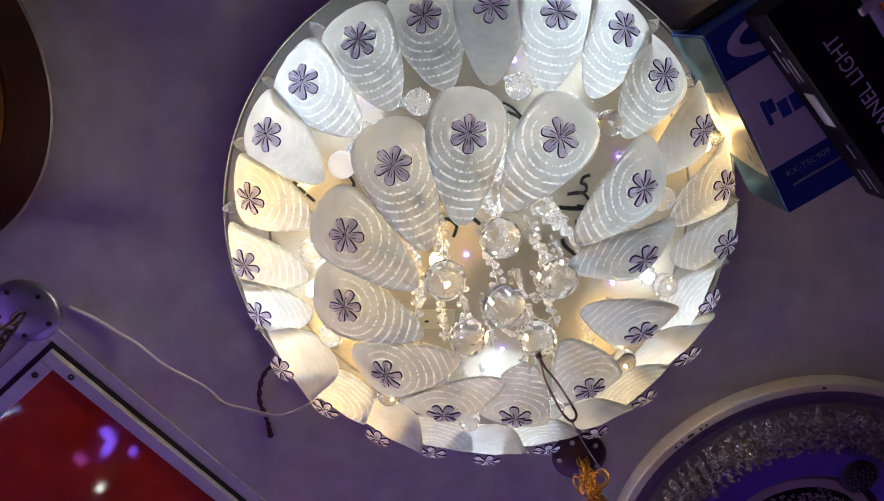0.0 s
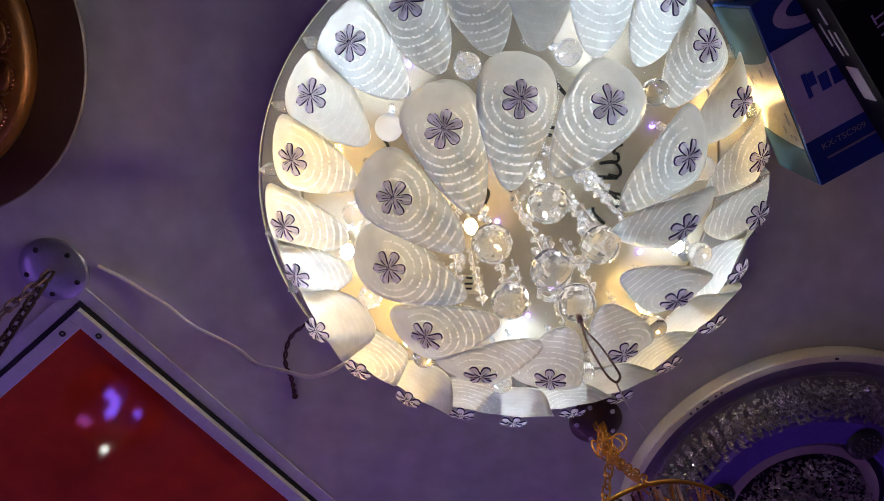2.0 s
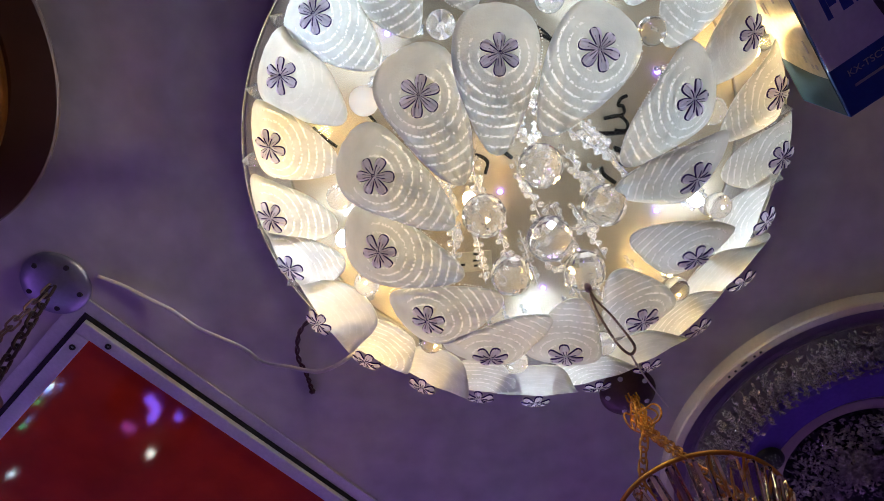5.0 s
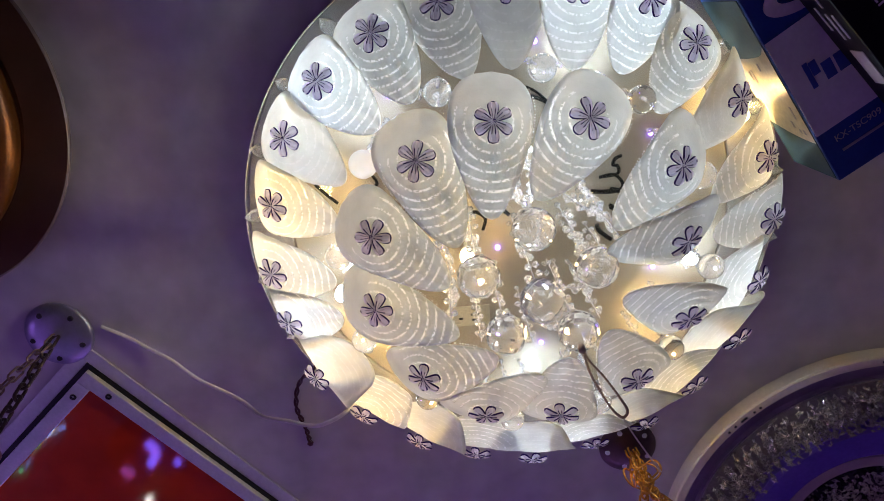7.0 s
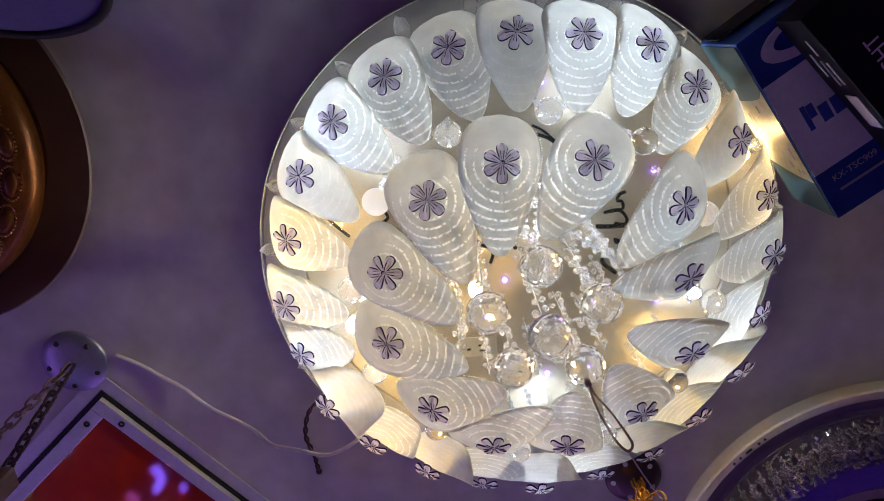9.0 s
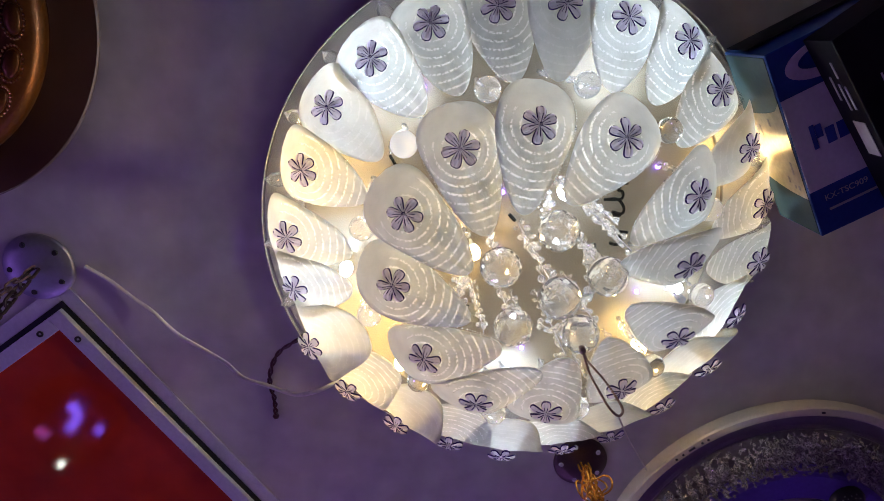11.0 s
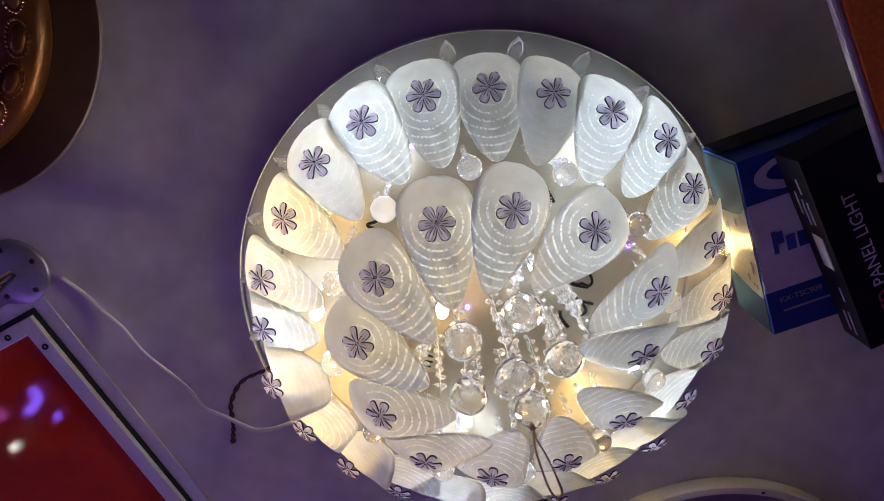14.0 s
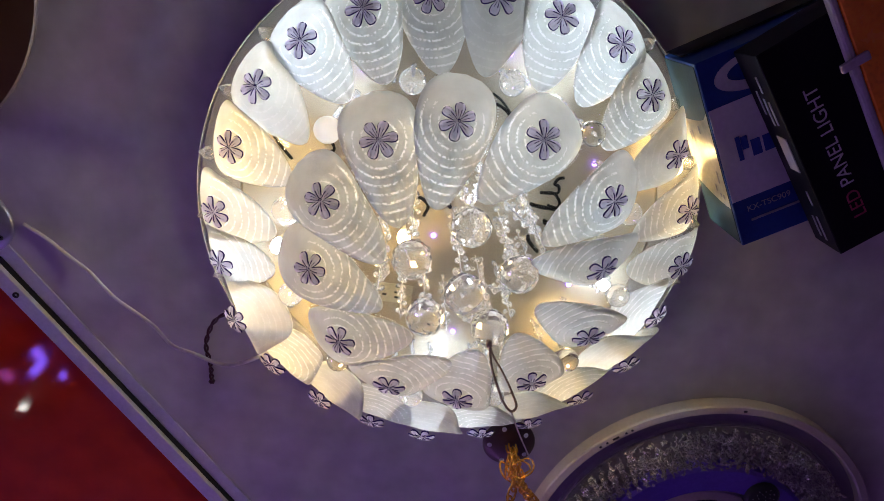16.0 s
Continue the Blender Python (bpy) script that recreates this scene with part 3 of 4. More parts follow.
for i, (a, b) in enumerate((((0.020, -0.090, 2.42), (0.092, -0.035, 2.42)), ((0.012, -0.070, 2.44), (-0.004, -0.010, 2.42)), ((0.055, -0.025, 2.43), (0.070, 0.050, 2.42)), ((-0.085, -0.030, 2.42), (-0.080, 0.045, 2.42)),
                            ((0.040, 0.045, 2.43), (0.090, 0.020, 2.42)), ((0.020, 0.085, 2.42), (0.050, 0.075, 2.43)))):
    swag(a, b, 0.03, 120 + i)

# leaf-shaped drops along the rim
bm = bmesh.new()
lathe_bm([(0, 0), (0.004, -0.005), (0.0105, -0.020), (0.008, -0.033), (0, -0.043)], 8, bm=bm)
bmesh.ops.scale(bm, vec=(1, 0.45, 1), verts=bm.verts[:])
drop_mesh = mesh_of("leaf_drop", bm, BALL_MAT)
for i in range(24):
    a = math.radians(-127.5 + 15 * i)
    part("leaf_drop", drop_mesh, chandelier, T(0.300 * math.cos(a), 0.300 * math.sin(a), DISC_Z - CEIL) @ pose(0, 0, 0, 0, 0, math.degrees(a) + 90) @ pose(0, 0, 0, -52, 0, 0))


# capsule bulbs under the disc
def bulb_mesh(mat):
    bm = lathe_bm([(0, 0), (0.0060, 0), (0.0065, -0.003), (0.0065, -0.009), (0.0060, -0.010)], 14, mat=1)
    lathe_bm([(0.0060, -0.010), (0.0080, -0.015), (0.0085, -0.024), (0.0072, -0.033), (0.004, -0.038), (0, -0.039)], 14, bm=bm)
    return mesh_of("bulb", bm, mat, BULB_CAP_MAT, smooth=True)


cool_bulb, warm_bulb = bulb_mesh(COOL_MAT), bulb_mesh(WARM_MAT)
# bearing, reach, warm or cool, height of the bulb's foot
BULBS = [(-138, 0.236, 0, 2.530), (-66, 0.226, 0, 2.538), (-23, 0.296, 1, 2.538), (15, 0.230, 0, 2.538), (39, 0.245, 1, 2.538), (84, 0.238, 0, 2.538),
         (125, 0.248, 1, 2.538), (145, 0.240, 1, 2.538), (164, 0.232, 0, 2.525), (-168, 0.245, 1, 2.525), (158, 0.066, 1, 2.515), (-61, 0.078, 0, 2.490)]
for a, r, warm, z in BULBS:
    q = math.radians(a)
    b = part("bulb", warm_bulb if warm else cool_bulb, chandelier, T(r * math.cos(q), r * math.sin(q), z - CEIL) @ pose(0, 0, 0, 0, 0, 7000 * r), "warm glowing bulb" if warm else "cool white glowing bulb")
    part("stem", mesh_of("stem", tube_bm([(0, 0, -0.001), (0, 0, DISC_Z - z)], 0.0025, 8), BULB_CAP_MAT), b)
bm = bmesh.new()
bmesh.ops.create_uvsphere(bm, u_segments=10, v_segments=6, radius=0.0035)
led_mesh = mesh_of("led", bm, LED_MAT, smooth=True)
for x, y in ((-0.141, -0.169), (-0.023, -0.041), (0.183, -0.094), (-0.018, 0.042), (0.190, 0.089), (0.041, -0.217), (0.035, 0.191), (-0.075, 0.245)):
    part("led", led_mesh, chandelier, T(x, y, -0.0395), "small violet light")


# ink marks on the pan
def stroke(points, r=0.0017):
    part("ink_mark", mesh_of("ink_mark", tube_bm(smooth_path([(x, y, -0.0385) for x, y in points], 6), r, 6), INK_MAT), chandelier)


stroke([(0.147, -0.068), (0.139, -0.065), (0.136, -0.057), (0.142, -0.055), (0.142, -0.045), (0.120, -0.042)], 0.0022)
stroke([(0.118, -0.042), (0.137, -0.044), (0.148, -0.033), (0.146, -0.024), (0.132, -0.026)], 0.0022)
stroke([(0.107, -0.024), (0.125, -0.022), (0.145, -0.022)], 0.0030)
stroke([(0.131, -0.004), (0.144, 0.001), (0.160, 0.002)], 0.0022)
stroke([(0.132, -0.001), (0.147, 0.007), (0.152, 0.015), (0.147, 0.021), (0.137, 0.019)], 0.0026)
stroke([(0.115, 0.021), (0.118, 0.031), (0.134, 0.045)], 0.0030)
stroke([(0.028, -0.165), (0.043, -0.156), (0.064, -0.134)], 0.0017)
stroke([(0.034, -0.153), (0.049, -0.146), (0.064, -0.133)], 0.0022)
stroke([(0.042, -0.091), (0.052, -0.090)], 0.0024)
stroke([(0.040, -0.082), (0.049, -0.080)], 0.0024)
stroke([(-0.010, -0.011), (-0.000, -0.002)], 0.0028)
stroke([(-0.060, -0.004), (-0.045, -0.010), (-0.032, 0.000), (-0.036, 0.016)], 0.0024)
stroke([(-0.248, -0.066), (-0.236, -0.052), (-0.222, -0.038)], 0.0022)
stroke([(-0.178, -0.078), (-0.168, -0.060), (-0.180, -0.050), (-0.160, -0.044), (-0.150, -0.030)], 0.0022)
stroke([(-0.060, 0.128), (-0.050, 0.130)], 0.0024)
sticker = part("sticker", mesh_of("sticker", box_bm(0.055, 0.030, 0.001, 0, (-0.062, 0.140, -0.039)), surface("sticker_paper", (0.85, 0.78, 0.66), 0.5)), chandelier, None, "small pale printed sticker")
for i, (x, y, w) in enumerate(((-0.075, 0.143, 0.006), (-0.055, 0.138, 0.012), (-0.055, 0.146, 0.010))):
    part("printed_bar", mesh_of("printed_bar", box_bm(w, 0.003, 0.0008, 0, (x, y, -0.040)), INK_MAT), sticker)

# brown cord loop under a crystal ball
loop_pts = [(0.041, 0.062, 2.312), (0.046, 0.070, 2.300), (0.054, 0.073, 2.275), (0.062, 0.080, 2.250), (0.0655, 0.086, 2.238), (0.060, 0.089, 2.233), (0.053, 0.086, 2.242), (0.047, 0.079, 2.262),
            (0.043, 0.073, 2.285), (0.042, 0.066, 2.305)]
bm = bmesh.new()
for i, p in enumerate(smooth_path(loop_pts, 9)):
    bead_bm(bm, (p.x, p.y, p.z - CEIL), 0.0015, 1, 0, i * 0.37)
part("cord_loop", mesh_of("cord_loop", bm, BRONZE_MAT), chandelier, None, "brown braided cord loop")
bm = tube_bm(smooth_path([(0.060, 0.089, 2.233 - CEIL), (0.072, 0.110, 2.225 - CEIL), (0.086, 0.128, 2.205 - CEIL)]), 0.0008, 6)
part("cord_end", mesh_of("cord_end", bm, WIRE_MAT), chandelier)
bm = tube_bm([(0.041, 0.0615, 2.316 - CEIL), (0.041, 0.0625, 2.308 - CEIL)], 0.0035, 10)
part("cord_clip", mesh_of("cord_clip", bm, BRONZE_MAT, smooth=True), chandelier)

# ---- cables on the ceiling ----
cable = new("cable", mesh_of("cable", tube_bm(smooth_path([(-0.598, 0.125, 2.596), (-0.565, 0.143, 2.594), (-0.534, 0.166, 2.592), (-0.504, 0.183, 2.585), (-0.483, 0.196, 2.575), (-0.457, 0.207, 2.56),
            (-0.41, 0.213, 2.53), (-0.377, 0.212, 2.50), (-0.347, 0.215, 2.47), (-0.314, 0.218, 2.46), (-0.277, 0.226, 2.455), (-0.253, 0.218, 2.45), (-0.232, 0.209, 2.455), (-0.213, 0.203, 2.47)]), 0.0030, 8), WIRE_MAT, smooth=True))
tagged(cable, "thin clear twin cable running to the chandelier", "cable")
bm = bmesh.new()
wire_pts = smooth_path([(-0.262, 0.170, 2.545), (-0.290, 0.200, 2.56), (-0.324, 0.240, 2.585), (-0.337, 0.285, 2.592), (-0.330, 0.322, 2.594), (-0.327, 0.352, 2.594)], 10)
for ph in (0, math.pi):
    tube_bm([(p.x + 0.0022 * math.cos(i * 0.8 + ph), p.y, p.z + 0.0022 * math.sin(i * 0.8 + ph)) for i, p in enumerate(wire_pts)], 0.002, 6, bm)
bead_bm(bm, (-0.327, 0.354, 2.594), 0.0055)
tagged(new("twisted_wire", mesh_of("twisted_wire", bm, DARK_WIRE_MAT, smooth=True)), "short dark red twisted wire pair with a taped end", "wire")


# ---- red framed panel on the ceiling ----
def framed_panel():
    P = thing("framed_panel", "glossy red square panel in a screwed aluminium frame on the ceiling", "panel", T(-0.639, 0.225, CEIL) @ pose(0, 0, 0, 0, 0, 49.9), kind="")
    S = 0.60  # square side; local x along one edge, y along the other
    part("red_sheet", mesh_of("red_sheet", box_bm(S, S, 0.006, 0, (S / 2, S / 2, -0.004)), RED_MAT), P)
    w = 0.023
    for i, (cx, cy, lx, ly) in enumerate(((S / 2, -w / 2, S + 2 * w, w), (S / 2, S + w / 2, S + 2 * w, w), (-w / 2, S / 2, w, S), (S + w / 2, S / 2, w, S))):
        part("frame_rail", mesh_of("frame_rail", box_bm(lx, ly, 0.012, 0.0015, (cx, cy, -0.006)), ALU_MAT), P)
    g = 0.008
    for cx, cy, lx, ly in ((S / 2, -w - g / 2, S + 2 * w + 2 * g, g), (S / 2, S + w + g / 2, S + 2 * w + 2 * g, g), (-w - g / 2, S / 2, g, S + 2 * w), (S + w + g / 2, S / 2, g, S + 2 * w)):
        part("gasket", mesh_of("gasket", box_bm(lx, ly, 0.004, 0, (cx, cy, -0.002)), GROOVE_MAT), P)
    h, o = 0.022, w + g
    for cx, cy, lx, ly in ((S / 2, -o - h / 2, S + 2 * o + 2 * h, h), (S / 2, S + o + h / 2, S + 2 * o + 2 * h, h), (-o - h / 2, S / 2, h, S + 2 * o), (S + o + h / 2, S / 2, h, S + 2 * o)):
        part("outer_flange", mesh_of("outer_flange", box_bm(lx, ly, 0.003, 0.0008, (cx, cy, -0.0015)), ALU_MAT), P)
    screw = mesh_of("screw", lathe_bm([(0.0018, -0.0125), (0.0035, -0.0145), (0.0048, -0.0135), (0.005, -0.012)], 12), SCREW_MAT)
    for x, y in ((0.026, -w / 2), (-w / 2, 0.026), (0.574, -w / 2), (-w / 2, 0.574)):
        part("screw", screw, P, T(x, y, 0))
    return P


framed_panel()


# ---- canopies, chains and the gold pendant ----
def canopy_parts(owner, r, mat, dots, screw_mat):
    c = part("canopy", mesh_of("canopy", lathe_bm([(0, -0.011), (0.010, -0.011), (0.030 * r / 0.05, -0.009), (r * 0.94, -0.006), (r, -0.002), (r, 0)], 40), mat, smooth=True), owner)
    for k in range(dots):
        a = 2 * math.pi * k / dots + 0.5
        part("screw", mesh_of("screw", lathe_bm([(0, -0.0105), (0.0035, -0.0105), (0.0045, -0.008), (0.0045, -0.006)], 10), screw_mat), c, T(r * 0.74 * math.cos(a), r * 0.74 * math.sin(a), 0.001))


def link_mesh(length, width, wire, mat):
    pts = []
    for k in range(20):
        a = 2 * math.pi * k / 20
        pts.append((width / 2 * math.cos(a), 0, (length / 2 - width / 2) * (1 if math.sin(a) > 0 else -1) + width / 2 * math.sin(a)))
    return mesh_of("chain_link", tube_bm(pts, wire, 7, closed=True), mat, smooth=True)


def chain(owner, a, b, link, step, twist=0):
    a, b = Vector(a), Vector(b)
    n = max(1, int((b - a).length / step))
    q = (a - b).to_track_quat("Z", "Y").to_matrix().to_4x4()
    for i in range(n):
        part("chain_link", link, owner, Matrix.Translation(a.lerp(b, (i + 0.5) / n)) @ q @ pose(0, 0, 0, 0, 0, 90 * (i % 2) + twist))


hanger = thing("chain_hanger", "chrome ceiling canopy with a hanging bronze chain", "hanger", (-0.663, 0.132, CEIL))
canopy_parts(hanger, 0.050, CHROME_MAT, 5, SCREW_MAT)
chain(hanger, (0, 0, -0.012), (0.006, 0.048, -0.20), link_mesh(0.026, 0.012, 0.0024, STEEL_MAT), 0.018)
chain(hanger, (0, 0.0, -0.012), (-0.02, 0.02, -0.20), link_mesh(0.026, 0.012, 0.0016, BRONZE_MAT), 0.018, 30)
part("wooden_block", mesh_of("wooden_block", box_bm(0.05, 0.03, 0.09, 0.006, (0.0, 0.05, -0.245)), BRONZE_MAT), hanger)

pendant = thing("gold_pendant_lamp", "unlit gold pendant lamp with crystal prisms on a knotted chain", "pendant lamp", (0.171, 0.412, CEIL))
canopy_parts(pendant, 0.045, STEEL_MAT, 5, DOT_MAT)
gold_link = link_mesh(0.024, 0.013, 0.0017, GOLD_MAT)
chain(pendant, (0, 0, -0.012), (0.0, 0.0, -0.10), gold_link, 0.012)
chain(pendant, (0.004, -0.004, -0.012), (0.012, 0.006, -0.11), gold_link, 0.014, 40)
for k in range(4):
    a = math.radians(90 * k + 35)
    part("chain_loop", link_mesh(0.045, 0.028, 0.0016, GOLD_MAT), pendant, T(0.014 * math.cos(a), 0.014 * math.sin(a), -0.055 - 0.008 * k) @ pose(0, 0, 0, 35 * k, 50 + 20 * k, 80 * k))
HZ, HR, HX, HY = -0.255, 0.110, 0.020, 0.012
for k in range(3):
    a = math.radians(120 * k + 15)
    chain(pendant, (0, 0, -0.09), (HX + HR * math.cos(a), HY + HR * math.sin(a), HZ), gold_link, 0.016, 20 * k)


def ring_mesh(R, r, mat, n=64):
    return mesh_of("hoop", tube_bm([(R * math.cos(2 * math.pi * k / n), R * math.sin(2 * math.pi * k / n), 0) for k in range(n)], r, 8, closed=True), mat, smooth=True)


hoop = part("hoop", ring_mesh(HR, 0.003, GOLD_MAT), pendant, T(HX, HY, HZ))
part("hoop", ring_mesh(0.075, 0.0045, GOLD_MAT), pendant, T(HX, HY, HZ - 0.06))
prism = mesh_of("prism", lathe_bm([(0, 0), (0.0075, -0.006), (0.0085, -0.05), (0, -0.075)], 6), glass("amber_prism", (1.0, 0.80, 0.50), 0.02, 1.5))
for k in range(28):
    a = 2 * math.pi * k / 28
    part("prism", prism, pendant, T(HX + HR * math.cos(a), HY + HR * math.sin(a), HZ - 0.002) @ pose(0, 0, 0, 0, 0, math.degrees(a)) @ pose(0, 0, 0, 0, 22, 0))
for k in range(16):
    a = 2 * math.pi * k / 16
    part("gold_arm", mesh_of("gold_arm", tube_bm([(HX + 0.06 * math.cos(a), HY + 0.06 * math.sin(a), HZ - 0.06), (HX + HR * math.cos(a), HY + HR * math.sin(a), HZ)], 0.002, 6), GOLD_MAT), pendant)

# ---- round unlit ring lamp ----
ring = thing("ring_lamp", "large unlit round ceiling lamp with crystal bands and violet acrylic ring", "ceiling lamp", (0.548, 0.586, CEIL))
part("rim", mesh_of("rim", lathe_bm([(0.312, 0), (0.318, -0.004), (0.318, -0.026), (0.316, -0.029), (0.305, -0.030), (0.302, -0.027), (0.300, -0.014)], 128), CREAM_MAT, smooth=False), ring, None, "cream metal rim with small slots")
part("tray", mesh_of("tray", lathe_bm([(0.300, -0.014), (0.278, -0.014), (0.276, -0.020), (0, -0.020)], 96), TRAY_MAT), ring)
for a, ln in ((-146, 0.004), (-143.6, 0.004), (-140.5, 0.012), (-137, 0.004), (-135, 0.004), (-100, 0.006)):
    q = math.radians(a + 8)
    part("slot", mesh_of("slot", box_bm(ln, 0.003, 0.002, 0.0005), INK_MAT), ring, T(0.310 * math.cos(q), 0.310 * math.sin(q), -0.0302) @ pose(0, 0, 0, 0, 0, a + 98))
part("band_floor", mesh_of("band_floor", lathe_bm([(0.274, -0.021), (0.274, -0.023), (0.208, -0.023), (0.208, -0.021)], 96), BAND_MAT), ring)
part("heap_floor", mesh_of("heap_floor", lathe_bm([(0.121, -0.021), (0.121, -0.023), (0, -0.023)], 64), DARK_RING_MAT), ring)
part("violet_ring", mesh_of("violet_ring", lathe_bm([(0.206, -0.021), (0.206, -0.042), (0.200, -0.046), (0.158, -0.046), (0.154, -0.042), (0.154, -0.021)], 96), BLUE_RING_MAT), ring, None, "glossy violet acrylic ring")
part("mirror_ring", mesh_of("mirror_ring", lathe_bm([(0.153, -0.024), (0.142, -0.024), (0.142, -0.021)], 96), DARK_RING_MAT), ring)
part("grey_ring", mesh_of("grey_ring", lathe_bm([(0.140, -0.021), (0.140, -0.030), (0.124, -0.032), (0.122, -0.021)], 96), CREAM_MAT), ring)


def chip_band(r0, r1, count, z0, z1, seed, rows=0):
    rnd, verts, faces = random.Random(seed), [], []
    for _ in range(count):
        a, r = rnd.uniform(0, 2 * math.pi), rnd.uniform(r0, r1)
        if rows:
            # chips strung in slanting rows with dark gaps between them
            a = 2 * math.pi * (rnd.randrange(rows) + rnd.gauss(0, 0.16)) / rows + 1.6 * (r - r0)
        m = T(r * math.cos(a), r * math.sin(a), rnd.uniform(z0, z1)) @ pose(0, 0, 0, rnd.uniform(-60, 60), rnd.uniform(-60, 60), rnd.uniform(0, 360))
        l, w, h = rnd.uniform(0.003, 0.007), rnd.uniform(0.0015, 0.0035), rnd.uniform(0.0015, 0.003)
        b = len(verts)
        verts += [tuple(m @ Vector(p)) for p in ((l, 0, 0), (0, w, 0), (-l, 0, 0), (0, -w, 0), (0, 0, h), (0, 0, -h))]
        faces += [(b + i, b + (i + 1) % 4, b + 4) for i in range(4)] + [(b + (i + 1) % 4, b + i, b + 5) for i in range(4)]
    me = bpy.data.meshes.new("crystal_band")
    me.from_pydata(verts, [], faces)
    me.materials.append(CHIP_MAT)
    return me


tagged(part("crystal_band", chip_band(0.209, 0.272, 7000, -0.056, -0.024, 3, 84), ring, None, "band of clear crystal chips"), kind="stuff")
tagged(part("crystal_band", chip_band(0.0, 0.122, 2600, -0.060, -0.024, 4), ring, None, "heap of clear crystal chips"), kind="stuff")
for gx, gy, gr in ((0.388, 0.534, 0.024), (0.612, 0.430, 0.030), (0.563, 0.632, 0.034), (0.700, 0.640, 0.026)):
    dx, dy = gx - 0.548, gy - 0.586
    g = part("speaker_grille", mesh_of("speaker_grille", lathe_bm([(0, -0.052), (gr * 0.8, -0.051), (gr, -0.047), (gr, -0.021)], 32), GRILLE_MAT, smooth=True), ring, T(dx, dy, -0.004), "black round grille with pale dots")
    bm, rnd = bmesh.new(), random.Random(8)
    for i in range(24):
        rr, aa = gr * 0.75 * math.sqrt((i + 0.5) / 24), i * 2.4
        bmesh.ops.create_icosphere(bm, subdivisions=1, radius=0.0009, matrix=T(rr * math.cos(aa), rr * math.sin(aa), -0.0522))
    part("dots", mesh_of("dots", bm, DOT_MAT), g)

# ---- boxes under the ceiling ----
def writing(text, size, right, at, mat, owner):
    """Flat lettering on a face that looks down; right: the reading direction in degrees."""
    cu = bpy.data.curves.new("lettering", "FONT")
    cu.body, cu.size, cu.extrude = text, size, 0.0002
    cu.materials.append(mat)
    r = math.radians(right)
    x, n = Vector((math.cos(r), math.sin(r), 0)), Vector((0, 0, -1))
    y = n.cross(x)
    m = Matrix((x, y, n)).transposed().to_4x4()
    m.translation = at
    ob = new("lettering", cu)
    ob.parent = owner
    ob.matrix_basis = owner.matrix_basis.inverted() @ m
    return ob


# blue telephone carton: local x along its long side (heading north-east), y to the chandelier's side
BB = T(0.352, -0.048, 2.436) @ pose(0, 0, 0, 0, 0, 57.4 + 180)
blue = thing("telephone_carton", "blue and white printed carton lying under the ceiling", "carton", BB)
# local x from the near short end backwards, local y to the side away from the chandelier
BL, BWD, BH = 0.236, 0.200, 0.095
part("body", mesh_of("body", box_bm(BL, BWD, BH, 0.0012, (BL / 2, BWD / 2, BH / 2)), BOX_BLUE_MAT), blue)
part("white_panel", mesh_of("white_panel", box_bm(0.119, 0.188, 0.0008, 0, (0.060 + 0.0595, 0.001 + 0.094, -0.0006)), BOX_WHITE_MAT), blue)
part("side_print", mesh_of("side_print", box_bm(BL - 0.006, 0.0008, BH - 0.006, 0, (BL / 2, -0.0006, BH / 2)), BOX_TEAL_MAT), blue, None, "teal printed side")
bm = bmesh.new()
edge_low = [(0.052 + 0.016 * (q / 8) ** 2, BH * (0.02 + 0.96 * q / 8)) for q in range(9)]
edge_far = [(0.178 - 0.034 * (q / 8) ** 0.5 + 0.012 * q / 8, BH * (0.02 + 0.96 * q / 8)) for q in range(9)]
bm.faces.new([bm.verts.new((x, -0.0014, z)) for x, z in edge_low] + [bm.verts.new((x, -0.0014, z)) for x, z in edge_far[::-1]])
bmesh.ops.solidify(bm, geom=bm.faces[:], thickness=0.0006)
part("side_panel", mesh_of("side_panel", bm, surface("cream_print", (0.62, 0.56, 0.47), 0.35, vary=0.2, scale=30, bump=0.05)), blue, None, "cream printed band with faint small print")
for x, z, w in ((0.066, 0.012, 0.006), (0.066, 0.020, 0.005), (0.074, 0.030, 0.009), (0.092, 0.015, 0.016), (0.135, 0.060, 0.018), (0.135, 0.068, 0.012), (0.150, 0.035, 0.010)):
    part("printed_bar", mesh_of("printed_bar", box_bm(w, 0.0006, 0.003, 0, (x, -0.0024, z)), PRINT_GREY_MAT), blue)
part("end_flap", mesh_of("end_flap", box_bm(0.0012, BWD - 0.004, 0.05, 0, (BL + 0.004, BWD / 2, BH - 0.03)), BOX_BLACK_MAT), blue, None, "dark open end flap")
for y, w, h in ((0.024, 0.0055, 0.030), (0.031, 0.008, 0.016), (0.043, 0.011, 0.020), (0.0575, 0.012, 0.020), (0.073, 0.012, 0.020)):
    part("brand_bar", mesh_of("brand_bar", box_bm(h, w, 0.0006, 0.0002, (0.108 + h / 2 + (0.012 if h == 0.016 else 0), y, -0.0014)), PRINT_BLUE_MAT), blue)
bm, rims = bmesh.new(), []
for i in range(21):
    q = math.radians(-70 + 10 * i)
    o, n_ = (0.207 - 0.021 * math.sin(q), 0.062 - 0.047 * math.cos(q)), (0.209 - 0.013 * math.sin(q), 0.070 - 0.040 * math.cos(q))
    rims.append([bm.verts.new((*c, z)) for z in (-0.0016, -0.0006) for c in (o, n_)])
for p, q in zip(rims, rims[1:]):
    for i, j in ((0, 1), (1, 3), (3, 2), (2, 0)):
        bm.faces.new((p[i], p[j], q[j], q[i]))
part("swoosh", mesh_of("swoosh", bm, PRINT_PALE_MAT), blue, None, "pale crescent print")
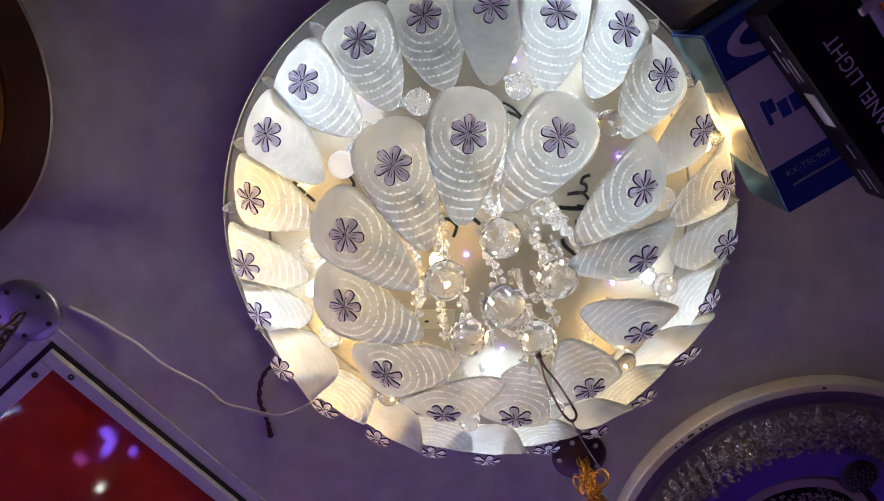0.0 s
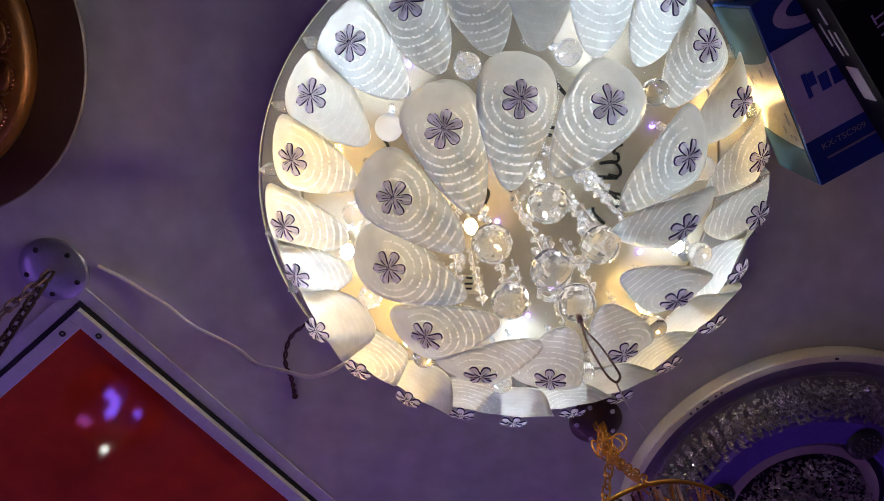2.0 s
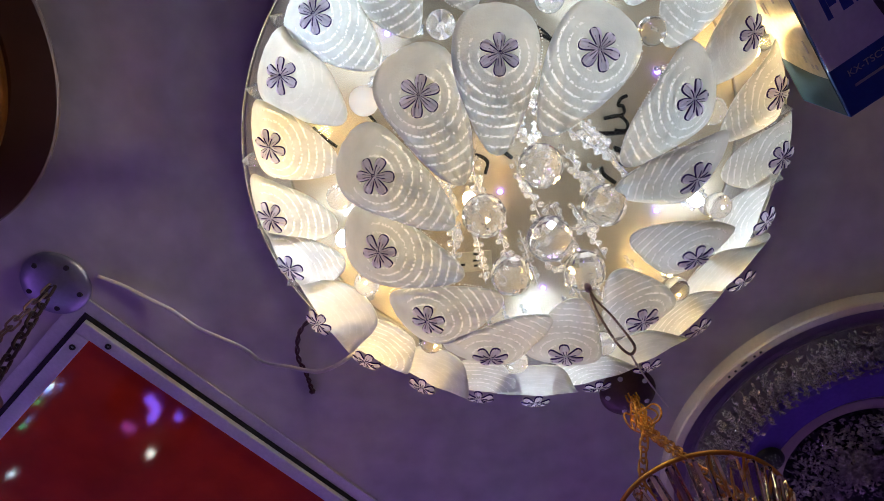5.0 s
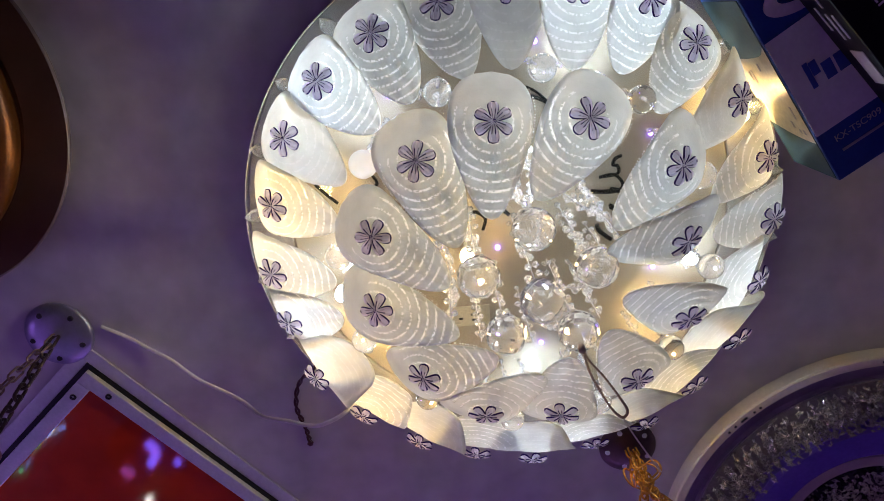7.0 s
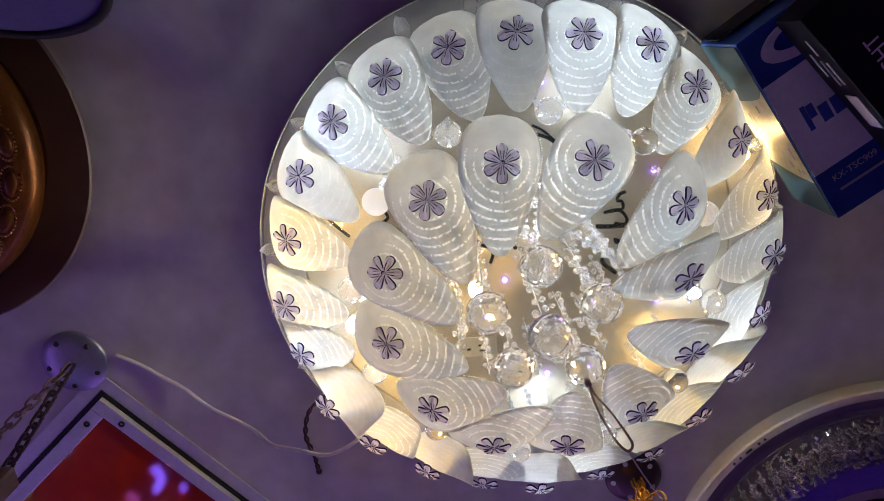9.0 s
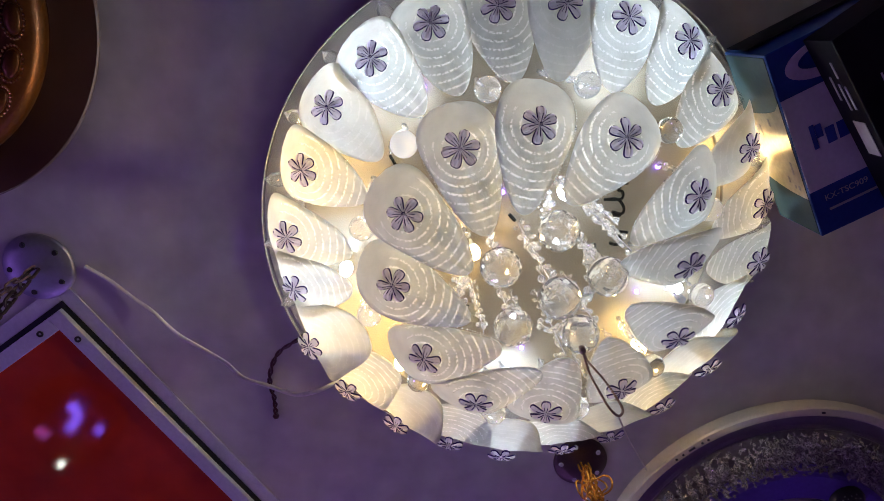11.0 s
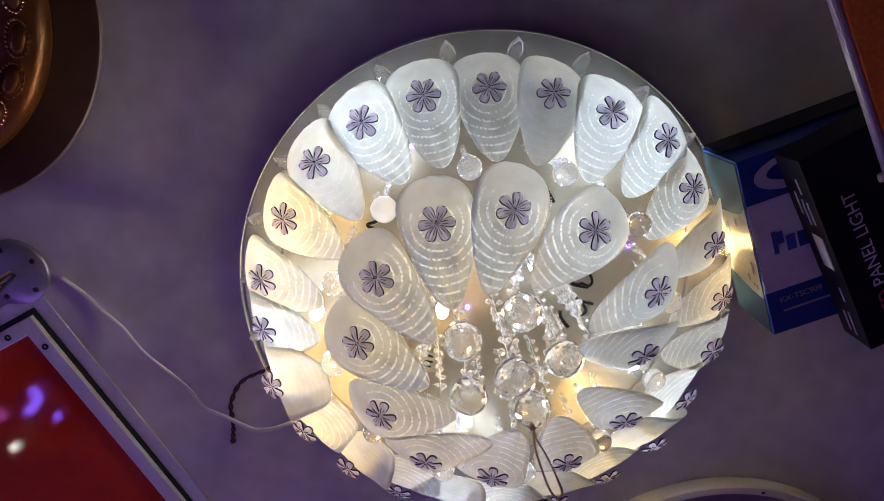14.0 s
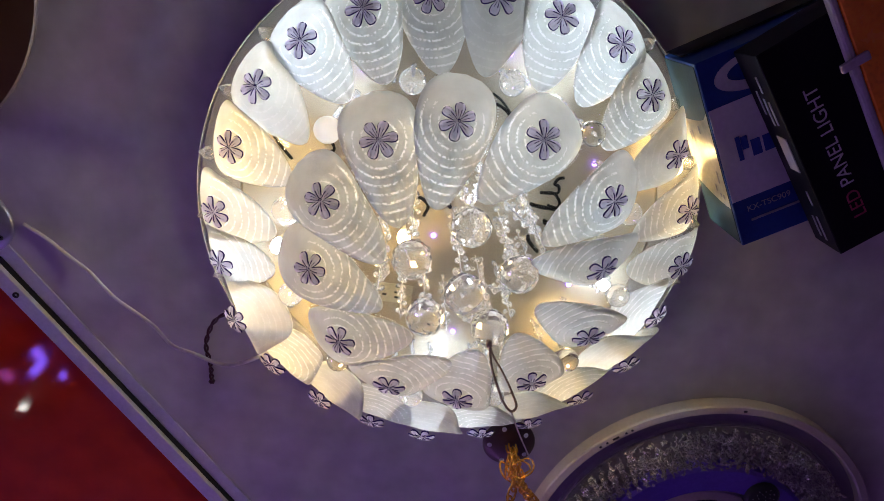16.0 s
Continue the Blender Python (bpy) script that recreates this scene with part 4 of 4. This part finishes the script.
writing("KX-TSC909", 0.0107, 57.4 - 90, (0.342, -0.092, 2.4345), PRINT_GREY_MAT, blue)
part("printed_bar", mesh_of("printed_bar", box_bm(0.003, 0.075, 0.0006, 0, (0.030, 0.055, -0.0006)), PRINT_GREY_MAT), blue)

# black lamp carton below it
HB = 48.0
KB = T(0.437, -0.072, 2.382) @ pose(0, 0, 0, 0, 0, HB + 180)
black = thing("lamp_carton", "black lamp carton with pale lettering under a blue carton", "carton", KB)
KL, KW, KH = 0.262, 0.27, 0.052
part("body", mesh_of("body", box_bm(KL, KW, KH, 0.0012, (KL / 2, KW / 2, KH / 2)), BOX_BLACK_MAT), black)
part("side_label", mesh_of("side_label", box_bm(0.045, 0.0008, 0.020, 0, (0.135, -0.0006, 0.022)), PRINT_GREY_MAT), black, None, "pale barcode label")
for i, (x, z, w) in enumerate(((0.03, 0.02, 0.035), (0.03, 0.03, 0.03), (0.075, 0.018, 0.02), (0.19, 0.015, 0.03), (0.19, 0.024, 0.034), (0.20, 0.034, 0.03), (0.225, 0.02, 0.02))):
    part("printed_bar", mesh_of("printed_bar", box_bm(w, 0.0008, 0.003, 0, (x, -0.0006, z)), PRINT_GREY_MAT), black)
writing("PANEL LIGHT", 0.0208, HB + 180, (0.4165, -0.1573, 2.3812), PRINT_PALE_MAT, black)
writing("LED", 0.0208, HB + 180, (0.4455, -0.1253, 2.3812), PRINT_RED_MAT, black)

# orange sheet pack with white trim, carrying the cartons, on a tall cabinet
OB = T(0.334, -0.285, 2.381) @ pose(0, 0, 0, 0, 0, 49)
orange = thing("orange_sheet_pack", "orange sheet pack with a white plastic edge trim", "sheet pack", OB)
part("sheet", mesh_of("sheet", box_bm(0.62, 0.60, 0.010, 0.002, (0.03, -0.317, -0.0065)), ORANGE_MAT), orange)
part("edge_trim", mesh_of("edge_trim", box_bm(0.62, 0.009, 0.010, 0.003, (0.03, -0.0125, -0.0065)), TRIM_MAT), orange)
part("clip", mesh_of("clip", box_bm(0.010, 0.030, 0.006, 0.002, (0.02, -0.012, -0.0135)), TRIM_MAT), orange)
cab = thing("tall_cabinet", "tall plain wooden storage cabinet", "cabinet", T(0.334, -0.285, 0) @ pose(0, 0, 0, 0, 0, 49))
part("body", mesh_of("body", box_bm(0.9, 0.45, 2.369, 0.004, (0.1, -0.60, 2.369 / 2)), WOOD_MAT), cab)
part("door", mesh_of("door", box_bm(0.43, 0.018, 2.2, 0.003, (-0.12, -0.365, 1.15)), WOOD_MAT), cab)
part("door", mesh_of("door", box_bm(0.43, 0.018, 2.2, 0.003, (0.32, -0.365, 1.15)), WOOD_MAT), cab)

# ---- gold lamp with a glass plate ----
gold = thing("gold_ceiling_lamp", "unlit amber gold round ceiling lamp with a clear glass plate", "ceiling lamp", (-0.797, -0.205, CEIL))
part("glass_plate", mesh_of("glass_plate", lathe_bm([(0.0, -0.022), (0.250, -0.022), (0.250, -0.028), (0.0, -0.028)], 96), thin_glass("amber_tinted_glass", (0.50, 0.36, 0.33), 0.15)), gold)
part("plate_edge", mesh_of("plate_edge", lathe_bm([(0.2505, -0.021), (0.252, -0.023), (0.252, -0.027), (0.2505, -0.029)], 96, True), surface("plate_rim", (0.15, 0.11, 0.11), 0.4, bump=0)), gold)
part("gold_band", mesh_of("gold_band", lathe_bm([(0.180, 0), (0.192, -0.030), (0.202, -0.045), (0.202, -0.058), (0.194, -0.070), (0.160, -0.078), (0.150, -0.070), (0.150, 0)], 96), GOLD_DARK_MAT, smooth=True), gold)
part("mesh_shade", mesh_of("mesh_shade", lathe_bm([(0.152, -0.060), (0.10, -0.068), (0, -0.070)], 64), MESH_MAT), gold)
bm = bmesh.new()
for k in range(24):
    a = 2 * math.pi * k / 24
    bead_bm(bm, (0.022 * math.cos(a), 0.013 * math.sin(a), 0), 0.0022)
oval_beads = mesh_of("beaded_oval", bm, surface("bright_gold", (0.9, 0.6, 0.2), 0.15, metal=1.0, bump=0))
bm = bmesh.new()
bmesh.ops.create_uvsphere(bm, u_segments=16, v_segments=8, radius=1, matrix=Matrix.Diagonal((0.018, 0.010, 0.006, 1)))
oval_gem = mesh_of("oval_gem", bm, GOLD_DARK_MAT, smooth=True)
for k in range(22):
    a = 360 * k / 22
    q = math.radians(a)
    m = T(0.179 * math.cos(q), 0.179 * math.sin(q), -0.078) @ pose(0, 0, 0, 0, 0, a + 90)
    o_ = part("oval_gem", oval_gem, gold, m)
    tagged(part("beaded_oval", oval_beads, o_), kind="stuff")

# dark hooped shade hanging at the edge of view
hooped = thing("hooped_shade", "round shade with a black hoop hung from the ceiling", "lamp shade", (-0.545, -0.380, CEIL))
part("rod", mesh_of("rod", tube_bm([(0, 0, 0), (0, 0, -0.145)], 0.004, 8), SCREW_MAT), hooped)
part("hoop", ring_mesh(0.118, 0.006, SCREW_MAT), hooped, T(0, 0, -0.15) @ pose(0, 0, 0, 62, 0, 0))
part("shade", mesh_of("shade", lathe_bm([(0, 0.012), (0.05, 0.010), (0.115, 0.001)], 48), surface("dusky_blue_shade", (0.07, 0.06, 0.20), 0.35), smooth=True), hooped, T(0, 0, -0.15) @ pose(0, 0, 0, 62, 0, 0))
